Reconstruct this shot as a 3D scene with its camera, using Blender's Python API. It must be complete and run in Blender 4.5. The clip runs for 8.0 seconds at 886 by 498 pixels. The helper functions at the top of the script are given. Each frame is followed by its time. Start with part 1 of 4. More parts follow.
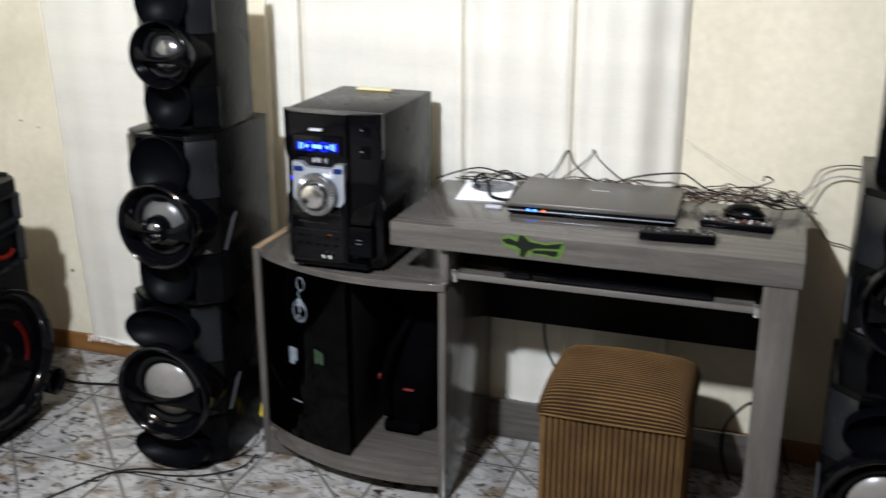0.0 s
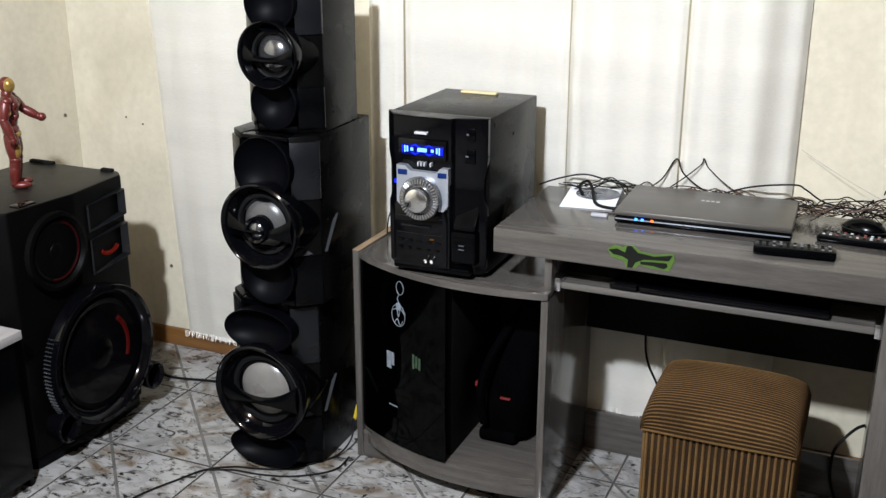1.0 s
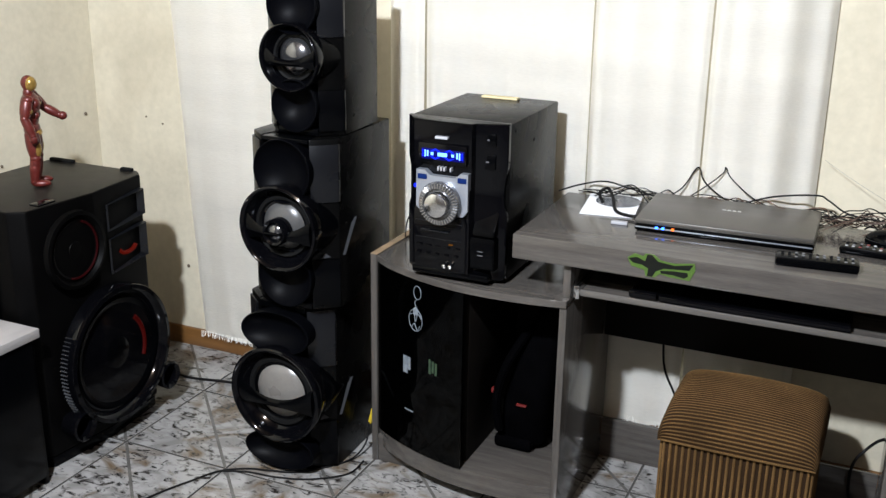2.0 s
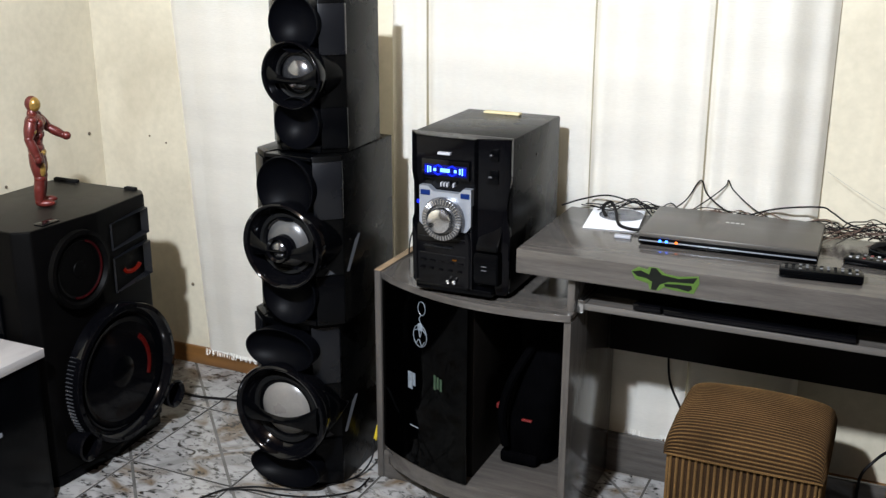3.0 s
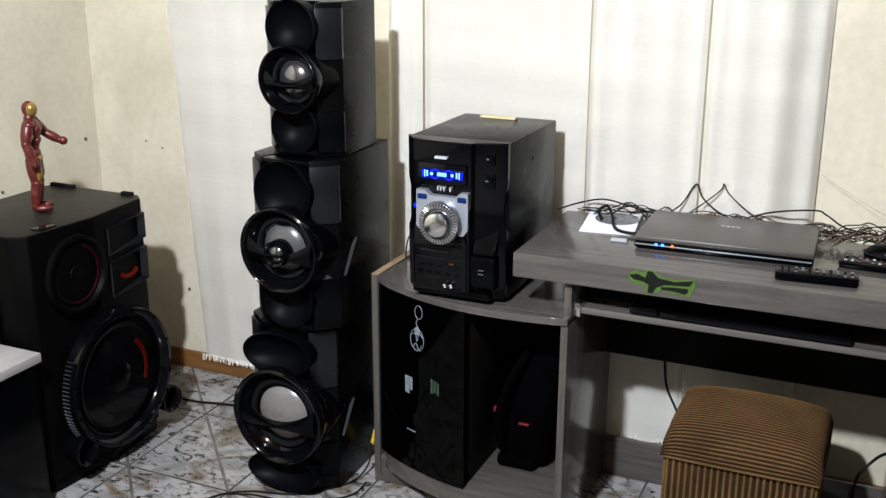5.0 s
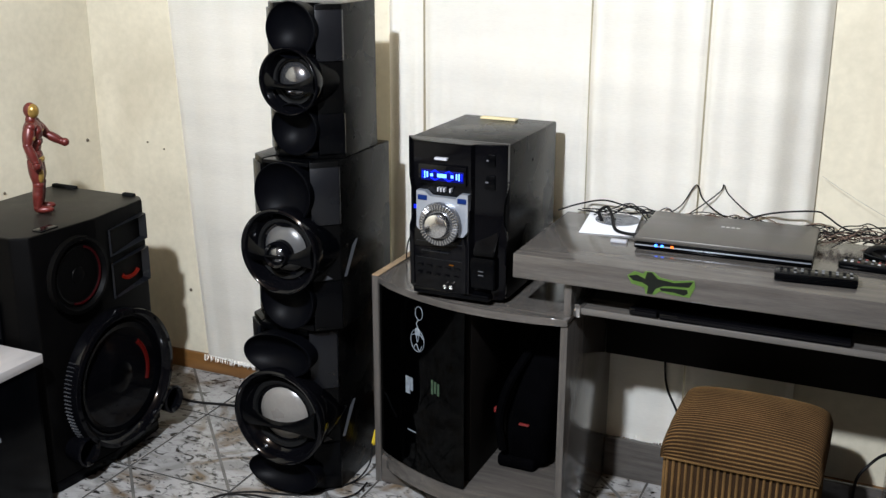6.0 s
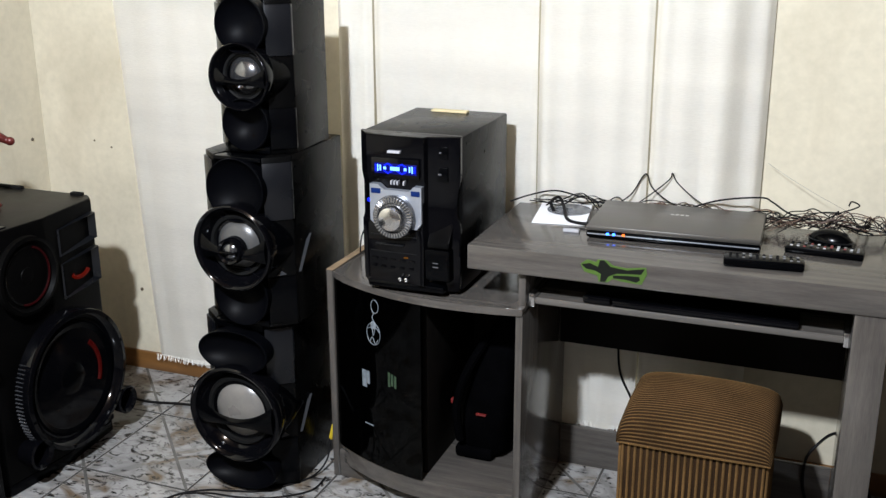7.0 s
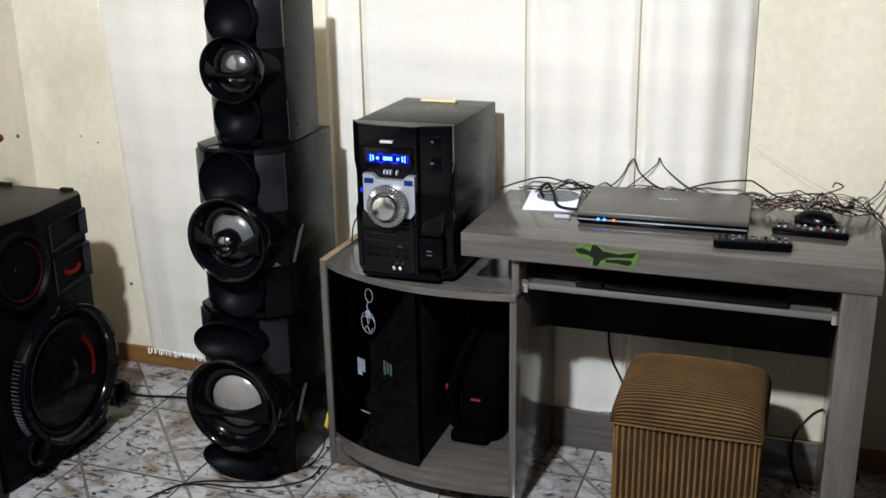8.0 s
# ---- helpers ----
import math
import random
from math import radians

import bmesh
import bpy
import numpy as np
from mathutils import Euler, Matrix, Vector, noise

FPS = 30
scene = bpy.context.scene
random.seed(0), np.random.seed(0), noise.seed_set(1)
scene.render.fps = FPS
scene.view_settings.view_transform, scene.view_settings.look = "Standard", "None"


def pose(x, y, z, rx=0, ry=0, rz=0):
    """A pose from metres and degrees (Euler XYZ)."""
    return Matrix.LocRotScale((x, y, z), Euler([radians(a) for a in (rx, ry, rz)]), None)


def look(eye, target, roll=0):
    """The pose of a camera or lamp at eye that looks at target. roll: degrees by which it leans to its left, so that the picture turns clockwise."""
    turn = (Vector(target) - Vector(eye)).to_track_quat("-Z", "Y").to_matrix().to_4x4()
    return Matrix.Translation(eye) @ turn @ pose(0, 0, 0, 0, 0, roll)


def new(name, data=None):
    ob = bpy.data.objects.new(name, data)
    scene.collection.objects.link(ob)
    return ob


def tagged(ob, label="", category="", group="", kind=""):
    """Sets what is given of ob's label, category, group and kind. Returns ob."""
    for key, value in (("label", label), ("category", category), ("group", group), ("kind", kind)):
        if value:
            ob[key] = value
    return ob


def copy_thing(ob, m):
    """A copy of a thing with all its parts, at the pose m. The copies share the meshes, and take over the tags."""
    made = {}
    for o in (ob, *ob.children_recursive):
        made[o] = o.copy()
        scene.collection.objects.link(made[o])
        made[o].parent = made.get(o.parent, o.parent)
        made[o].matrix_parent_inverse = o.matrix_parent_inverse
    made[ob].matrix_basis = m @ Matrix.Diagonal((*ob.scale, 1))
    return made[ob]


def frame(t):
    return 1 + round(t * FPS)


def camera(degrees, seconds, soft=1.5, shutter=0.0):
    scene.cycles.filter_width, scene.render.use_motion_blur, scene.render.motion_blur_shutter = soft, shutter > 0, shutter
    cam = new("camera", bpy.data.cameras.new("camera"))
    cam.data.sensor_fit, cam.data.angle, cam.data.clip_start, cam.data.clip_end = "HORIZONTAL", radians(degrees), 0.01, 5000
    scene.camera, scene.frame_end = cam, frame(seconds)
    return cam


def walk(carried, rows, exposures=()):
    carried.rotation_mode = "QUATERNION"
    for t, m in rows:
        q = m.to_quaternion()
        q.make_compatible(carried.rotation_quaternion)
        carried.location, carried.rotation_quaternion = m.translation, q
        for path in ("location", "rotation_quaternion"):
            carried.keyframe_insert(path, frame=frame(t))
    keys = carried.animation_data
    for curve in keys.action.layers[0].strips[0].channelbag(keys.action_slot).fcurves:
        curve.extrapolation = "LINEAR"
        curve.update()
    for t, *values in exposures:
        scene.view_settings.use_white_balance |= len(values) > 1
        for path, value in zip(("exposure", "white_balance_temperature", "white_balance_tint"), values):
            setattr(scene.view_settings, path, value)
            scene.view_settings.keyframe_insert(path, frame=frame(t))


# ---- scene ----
cam = camera(46.2, 8.0, soft=1.4, shutter=0.5)
PATH = [
    (0, (0.039, 0.02, 1.488), (-0.57, 1.815, 0.852), 0.1),
    (0.5, (-0.001, 0.02, 1.488), (-0.743, 1.771, 0.868), -0.3),
    (1, (-0.031, 0.043, 1.49), (-0.782, 1.783, 0.853), 0.2),
    (2.5, (-0.046, 0.05, 1.495), (-0.837, 1.778, 0.871), 0.9),
    (3, (-0.044, 0.048, 1.493), (-0.832, 1.784, 0.889), 0.2),
    (3.5, (-0.045, 0.047, 1.497), (-0.834, 1.781, 0.887), 0.3),
    (4, (-0.044, 0.043, 1.5), (-0.841, 1.778, 0.904), 0.1),
    (4.5, (-0.049, 0.04, 1.49), (-0.827, 1.784, 0.896), 0.2),
    (6, (-0.037, 0.038, 1.494), (-0.823, 1.779, 0.901), 0.1),
    (6.5, (-0.042, 0.03, 1.494), (-0.767, 1.796, 0.9), 0.2),
    (7, (-0.043, 0.021, 1.491), (-0.738, 1.797, 0.889), -0.2),
    (7.5, (-0.057, 0.002, 1.499), (-0.739, 1.785, 0.904), -0.5),
    (8, (-0.076, -0.024, 1.496), (-0.723, 1.764, 0.875), -0.9),
]
walk(cam, [(t, look(eye, target, roll)) for t, eye, target, roll in PATH], exposures=[(0, 0.03), (3.0, 0.07), (3.5, 0.0), (6.0, -0.01), (8.0, -0.03)])

# ---- light ----
world = bpy.data.worlds.new("room_world")
scene.world = world
world.use_nodes = True
world.node_tree.nodes["Background"].inputs[0].default_value = (1.0, 0.95, 0.86, 1)
world.node_tree.nodes["Background"].inputs[1].default_value = 0.012
scene.view_settings.exposure = 0.0


def lamp(name, place, watts, radius, colour):
    data = bpy.data.lights.new(name, "POINT")
    data.energy, data.shadow_soft_size, data.color = watts, radius, colour
    ob = new(name, data)
    ob.location = place
    return ob


lamp("ceiling_bulb_light", (-0.90, 0.22, 2.38), 590, 0.05, (0.84, 0.92, 1.04))


# ---- materials ----
def material(name, base, rough=0.5, metal=0.0, vary=0.12, scale=12.0, fine=140.0, bump=0.05, spec=0.5, coat=0.0, second=None, stretch=(1, 1, 1), spread=0.08):
    """A surface with broad stains and fine grain in colour, gloss and relief."""
    m = bpy.data.materials.new(name)
    m.use_nodes = True
    n, l = m.node_tree.nodes, m.node_tree.links
    b = n["Principled BSDF"]
    b.inputs["Metallic"].default_value = metal
    b.inputs["Specular IOR Level"].default_value = spec
    b.inputs["Coat Weight"].default_value = coat
    b.inputs["Coat Roughness"].default_value = 0.06
    at = n.new("ShaderNodeTexCoord")
    mp = n.new("ShaderNodeMapping")
    mp.inputs["Scale"].default_value = stretch
    l.new(at.outputs["Object"], mp.inputs["Vector"])
    big, small = n.new("ShaderNodeTexNoise"), n.new("ShaderNodeTexNoise")
    for tex, s, d in ((big, scale, 4), (small, fine, 3)):
        tex.inputs["Scale"].default_value, tex.inputs["Detail"].default_value = s, d
        l.new(mp.outputs["Vector"], tex.inputs["Vector"])
    add = n.new("ShaderNodeMath")
    add.operation = "MULTIPLY_ADD"
    add.inputs[1].default_value = 0.45
    l.new(small.outputs["Fac"], add.inputs[0])
    l.new(big.outputs["Fac"], add.inputs[2])
    ramp = n.new("ShaderNodeValToRGB")
    lo = [c * (1 - vary) for c in base]
    hi = second or [min(1, c * (1 + vary)) for c in base]
    ramp.color_ramp.elements[0].position, ramp.color_ramp.elements[0].color = 0.5, (*lo, 1)
    ramp.color_ramp.elements[1].position, ramp.color_ramp.elements[1].color = 0.95, (*hi, 1)
    l.new(add.outputs[0], ramp.inputs["Fac"])
    l.new(ramp.outputs["Color"], b.inputs["Base Color"])
    gloss = n.new("ShaderNodeMapRange")
    gloss.inputs["To Min"].default_value, gloss.inputs["To Max"].default_value = max(0.02, rough - spread), min(1, rough + spread)
    l.new(big.outputs["Fac"], gloss.inputs["Value"])
    l.new(gloss.outputs["Result"], b.inputs["Roughness"])
    if bump:
        bp = n.new("ShaderNodeBump")
        bp.inputs["Strength"].default_value, bp.inputs["Distance"].default_value = bump, 0.002
        l.new(small.outputs["Fac"], bp.inputs["Height"])
        l.new(bp.outputs["Normal"], b.inputs["Normal"])
    return m


def glowing(name, colour, strength):
    m = bpy.data.materials.new(name)
    m.use_nodes = True
    b = m.node_tree.nodes["Principled BSDF"]
    b.inputs["Base Color"].default_value = (*[c * 0.02 for c in colour], 1)
    b.inputs["Emission Color"].default_value = (*colour, 1)
    b.inputs["Emission Strength"].default_value = strength
    b.inputs["Specular IOR Level"].default_value = 0.08
    return m


def marble_tile():
    """Glazed tile: off-white ground with grey clouds and brown and charcoal veins, other on every tile."""
    m = material("glazed_marble_tile", (0.56, 0.55, 0.52), 0.16, vary=0.1, bump=0.02)
    n, l = m.node_tree.nodes, m.node_tree.links
    b = n["Principled BSDF"]
    at = n.new("ShaderNodeTexCoord")
    info = n.new("ShaderNodeObjectInfo")
    far = n.new("ShaderNodeVectorMath")
    far.operation = "SCALE"
    far.inputs[0].default_value = (37.0, 71.0, 13.0)
    l.new(info.outputs["Random"], far.inputs["Scale"])
    shift = n.new("ShaderNodeVectorMath")
    l.new(at.outputs["Object"], shift.inputs[0])
    l.new(far.outputs[0], shift.inputs[1])
    turn = n.new("ShaderNodeMapping")
    turn.inputs["Rotation"].default_value = (0, 0, 0.7)
    turn.inputs["Scale"].default_value = (1.0, 1.6, 1.0)
    l.new(shift.outputs[0], turn.inputs["Vector"])
    colour = (0.29, 0.283, 0.27, 1)
    last = None
    for scale, detail, dist, lo, hi, tone in ((9.0, 8, 1.2, 0.44, 0.62, (0.185, 0.177, 0.167, 1)), (5.0, 9, 1.6, 0.53, 0.68, (0.115, 0.082, 0.05, 1)), (17.0, 10, 1.7, 0.545, 0.66, (0.028, 0.024, 0.021, 1)), (34.0, 8, 1.2, 0.60, 0.70, (0.012, 0.011, 0.010, 1))):
        tex = n.new("ShaderNodeTexNoise")
        tex.inputs["Scale"].default_value, tex.inputs["Detail"].default_value, tex.inputs["Distortion"].default_value = scale, detail, dist
        l.new(turn.outputs["Vector"], tex.inputs["Vector"])
        span = n.new("ShaderNodeMapRange")
        span.inputs["From Min"].default_value, span.inputs["From Max"].default_value = lo, hi
        l.new(tex.outputs["Fac"], span.inputs["Value"])
        mix = n.new("ShaderNodeMix")
        mix.data_type = "RGBA"
        if last:
            l.new(last, mix.inputs[6])
        else:
            mix.inputs[6].default_value = colour
        mix.inputs[7].default_value = tone
        l.new(span.outputs["Result"], mix.inputs[0])
        last = mix.outputs[2]
    l.new(last, b.inputs["Base Color"])
    return m


def wood_laminate(name, stretch):
    """Grey-brown wood-print laminate with long streaks along the board."""
    m = material(name, (0.058, 0.052, 0.046), 0.14, spread=0.04, vary=0.16, scale=9.0, fine=80.0, bump=0.04, stretch=stretch, second=(0.084, 0.075, 0.066))
    return m


def striped_cloth():
    """Ribbed plush: light tan ribs with dark brown furrows between them."""
    return material("tan_plush", (0.10, 0.056, 0.0205), 0.95, vary=0.35, scale=9, fine=260, bump=0.5, spec=0.1)


WALL = material("cream_wall_paint", (0.525, 0.475, 0.362), 0.75, vary=0.12, scale=2.6, fine=45, bump=0.12, spec=0.25)
def wall_stains(m):
    """Faint grey-brown smears and scuffs, larger than the paint's grain."""
    n, l = m.node_tree.nodes, m.node_tree.links
    b = n["Principled BSDF"]
    was = b.inputs["Base Color"].links[0].from_socket
    at, mp, tex, span, mix = (n.new("ShaderNode" + k) for k in ("TexCoord", "Mapping", "TexNoise", "MapRange", "Mix"))
    mp.inputs["Scale"].default_value = (1.0, 1.0, 0.55)
    l.new(at.outputs["Object"], mp.inputs["Vector"])
    l.new(mp.outputs["Vector"], tex.inputs["Vector"])
    tex.inputs["Scale"].default_value, tex.inputs["Detail"].default_value, tex.inputs["Distortion"].default_value = 5.0, 8, 1.2
    span.inputs["From Min"].default_value, span.inputs["From Max"].default_value = 0.54, 0.80
    span.inputs["To Max"].default_value = 0.4
    l.new(tex.outputs["Fac"], span.inputs["Value"])
    mix.data_type = "RGBA"
    mix.inputs[7].default_value = (0.36, 0.31, 0.22, 1)
    l.new(span.outputs["Result"], mix.inputs[0])
    l.new(was, mix.inputs[6])
    l.new(mix.outputs[2], b.inputs["Base Color"])


wall_stains(WALL)
# for the walls out of view: dark so that little light bounces back
REAR = material("low_bounce_brown", (0.045, 0.032, 0.022), 0.6, vary=0.2, scale=3)
# ceiling out of view, its dark brown chosen for the light it bounces
CEILING = material("low_bounce_ceiling", (0.11, 0.065, 0.032), 0.85, vary=0.05, scale=2, fine=60)
TILE = marble_tile()
GROUT = material("dark_grey_grout", (0.022, 0.019, 0.017), 0.9, vary=0.4, scale=2.2, fine=200, bump=0.3, second=(0.07, 0.064, 0.056))
BASEBOARD = material("orange_brown_wood", (0.16, 0.072, 0.02), 0.45, vary=0.3, scale=4, stretch=(1, 8, 8))
WOOD = wood_laminate("grey_oak_laminate", (0.55, 7.0, 7.0))
WOOD_UP = wood_laminate("grey_oak_laminate_upright", (7.0, 7.0, 0.55))
# near-black: the shade inside the desk's recesses is put into the boards' colour
SHADED_BOARD = material("shaded_recess_board", (0.005, 0.004, 0.0033), 0.6, spec=0.08, vary=0.25, scale=5, stretch=(0.6, 6, 6))
CURTAIN = material("white_woven_cotton", (0.915, 0.88, 0.80), 0.95, vary=0.06, scale=3, fine=160, bump=0.35, spec=0.1, stretch=(0.35, 1, 3.0))
VINYL = material("charcoal_vinyl", (0.0015, 0.0015, 0.0015), 0.27, vary=0.25, scale=8, fine=420, bump=0.10, spec=0.085)
GLOSS = material("black_gloss_plastic", (0.0015, 0.0015, 0.002), 0.07, vary=0.3, scale=6, bump=0.0, spread=0.03, spec=0.19)
SATIN = material("black_satin_plastic", (0.0007, 0.0008, 0.0011), 0.2, vary=0.3, scale=10, bump=0.04, spec=0.10)
FACET = material("dark_grey_facet_plastic", (0.0026, 0.003, 0.0042), 0.28, vary=0.15, scale=8, bump=0.03, spec=0.4)
RUBBER = material("black_rubber", (0.004, 0.004, 0.004), 0.7, vary=0.2, scale=14, bump=0.1, spec=0.1)
CONE = material("silver_grey_dust_cap", (0.15, 0.14, 0.127), 0.3, vary=0.12, scale=10, bump=0.05)
CHROME = material("brushed_chrome", (0.62, 0.62, 0.62), 0.18, 1.0, vary=0.08, scale=20, bump=0.05)
SILVER = material("silver_plastic", (0.34, 0.36, 0.40), 0.3, 0.6, vary=0.08, scale=15, bump=0.02)
RED_GLOW = glowing("red_led_ring", (1.0, 0.02, 0.01), 0.02)
BLUE_GLOW = glowing("blue_display", (0.005, 0.02, 1.0), 1.5)
PALE_GLOW = glowing("pale_blue_segments", (0.10, 0.26, 1.0), 4.5)
ORANGE_GLOW = glowing("orange_led", (1.0, 0.16, 0.02), 3.0)
CLOTH = striped_cloth()
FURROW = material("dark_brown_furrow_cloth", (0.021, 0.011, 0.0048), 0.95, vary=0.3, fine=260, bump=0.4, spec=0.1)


# ---- building helpers ----
def mesh_of(bm, name, mats, smooth=35):
    me = bpy.data.meshes.new(name)
    bmesh.ops.recalc_face_normals(bm, faces=bm.faces)
    bm.to_mesh(me)
    bm.free()
    for m in mats if isinstance(mats, (list, tuple)) else [mats]:
        me.materials.append(m)
    if smooth:
        me.polygons.foreach_set("use_smooth", [True] * len(me.polygons))
        me.set_sharp_from_angle(angle=radians(smooth))
    return me


def part(name, bm, mat, parent, label="", m=None):
    ob = new(name, mesh_of(bm, name, mat))
    ob.parent = parent
    if m is not None:
        ob.matrix_basis = m
    if label:
        tagged(ob, label)
    return ob


def thing(name, m, label, category, group="", kind=""):
    ob = new(name)
    ob.empty_display_size = 0.05
    ob.matrix_basis = m
    return tagged(ob, label, category, group, kind)


def solid(name, bm, mat, label, category, group="", kind="", m=None):
    ob = new(name, mesh_of(bm, name, mat))
    if m is not None:
        ob.matrix_basis = m
    return tagged(ob, label, category, group, kind)


def block(x0, x1, y0, y1, z0, z1, bevel=0.003, bm=None, segments=2):
    bm = bm or bmesh.new()
    vs = [bm.verts.new((x, y, z)) for z in (z0, z1) for x, y in ((x0, y0), (x1, y0), (x1, y1), (x0, y1))]
    faces = [bm.faces.new([vs[i] for i in f]) for f in ((3, 2, 1, 0), (4, 5, 6, 7), (0, 1, 5, 4), (1, 2, 6, 5), (2, 3, 7, 6), (3, 0, 4, 7))]
    if bevel:
        edges = list({e for f in faces for e in f.edges})
        bmesh.ops.bevel(bm, geom=edges, offset=bevel, segments=segments, affect="EDGES", profile=0.5)
    return bm


def prism(outline, z0, z1, bevel=0.003, bm=None, top=1.0, segments=2):
    """An upright prism over an outline in plan; top scales its upper end about the outline's middle."""
    bm = bm or bmesh.new()
    cx, cy = (sum(p[i] for p in outline) / len(outline) for i in (0, 1))
    low = [bm.verts.new((x, y, z0)) for x, y in outline]
    high = [bm.verts.new((cx + (x - cx) * top, cy + (y - cy) * top, z1)) for x, y in outline]
    n = len(outline)
    faces = [bm.faces.new(low[::-1]), bm.faces.new(high)]
    faces += [bm.faces.new((low[i], low[(i + 1) % n], high[(i + 1) % n], high[i])) for i in range(n)]
    if bevel:
        edges = list({e for f in faces for e in f.edges})
        bmesh.ops.bevel(bm, geom=edges, offset=bevel, segments=segments, affect="EDGES", profile=0.5)
    return bm


def lathe(profile, around="y", steps=48, at=(0, 0, 0), bm=None, squash=(1, 1)):
    """Turns a profile of (radius, along) about an axis through at; along -y it points to the front."""
    bm = bm or bmesh.new()
    rows = []
    for r, a in profile:
        ring = []
        for k in range(steps):
            c, s = math.cos(2 * math.pi * k / steps) * r * squash[0], math.sin(2 * math.pi * k / steps) * r * squash[1]
            p = (c, -a, s) if around == "y" else (c, s, a) if around == "z" else (a, c, s)
            ring.append(bm.verts.new(Vector(p) + Vector(at)))
        rows.append(ring)
    for one, two in zip(rows, rows[1:]):
        for k in range(steps):
            bm.faces.new((one[k], one[(k + 1) % steps], two[(k + 1) % steps], two[k]))
    for end, p in ((rows[0], profile[0]), (rows[-1], profile[-1])):
        if p[0] > 1e-5:
            bm.faces.new(end)
    bmesh.ops.remove_doubles(bm, verts=bm.verts, dist=1e-6)
    return bm


def tube(points, radius, bm=None, sides=8, loops=6):
    """A round cord through points, smoothed."""
    bm = bm or bmesh.new()
    pts = [Vector(p) for p in points]
    path = []
    for i in range(len(pts) - 1):
        a, b, c, d = pts[max(i - 1, 0)], pts[i], pts[i + 1], pts[min(i + 2, len(pts) - 1)]
        for k in range(loops):
            t = k / loops
            path.append(0.5 * ((2 * b) + (c - a) * t + (2 * a - 5 * b + 4 * c - d) * t * t + (3 * b - a - 3 * c + d) * t ** 3))
    path.append(pts[-1])
    rings = []
    side = Vector((0.3, 0.2, 1)).normalized()
    for i, p in enumerate(path):
        way = (path[min(i + 1, len(path) - 1)] - path[max(i - 1, 0)]).normalized()
        side = (side - way * side.dot(way)).normalized()
        up = way.cross(side)
        rings.append([bm.verts.new(p + radius * (math.cos(2 * math.pi * k / sides) * side + math.sin(2 * math.pi * k / sides) * up)) for k in range(sides)])
    for one, two in zip(rings, rings[1:]):
        for k in range(sides):
            bm.faces.new((one[k], one[(k + 1) % sides], two[(k + 1) % sides], two[k]))
    bm.faces.new(rings[0][::-1])
    bm.faces.new(rings[-1])
    return bm


# ---- the room ----
X0, X1, Y0, Y1, TOP = -2.57, 1.35, -1.9, 2.77, 2.55
floor = solid("floor", block(X0 - 0.12, X1 + 0.12, Y0 - 0.12, Y1 + 0.12, -0.1, -0.0018, 0), GROUT, "floor of glazed marble-look tiles with grey joints", "floor", kind="structure")
solid("wall_back", block(X0 - 0.12, X1 + 0.12, Y1, Y1 + 0.12, -0.004, TOP, 0), WALL, "cream painted wall with stains and nail marks", "wall", kind="structure")
solid("wall_left", block(X0 - 0.12, X0, Y0, Y1, -0.004, TOP, 0), WALL, "cream painted side wall", "wall", kind="structure")
solid("wall_right", block(X1, X1 + 0.12, Y0, Y1, -0.004, TOP, 0), REAR, "unseen side wall, dark brown to limit bounced light", "wall", kind="structure")
solid("wall_rear", block(X0 - 0.12, X1 + 0.12, Y0 - 0.12, Y0, -0.004, TOP, 0), REAR, "unseen rear wall, dark brown to limit bounced light", "wall", kind="structure")
solid("ceiling", block(X0 - 0.12, X1 + 0.12, Y0 - 0.12, Y1 + 0.12, TOP, TOP + 0.1, 0), CEILING, "unseen ceiling, dark brown to shape bounced light", "ceiling", kind="structure")
solid("baseboard", block(X0 + 0.012, X1, Y1 - 0.012, Y1 - 0.0005, 0.0, 0.065, 0.002), BASEBOARD, "orange-brown wooden baseboard", "baseboard", kind="structure")
solid("baseboard", block(X0 + 0.0005, X0 + 0.012, Y0, Y1, 0.0, 0.065, 0.002), BASEBOARD, "orange-brown wooden baseboard", "baseboard", kind="structure")


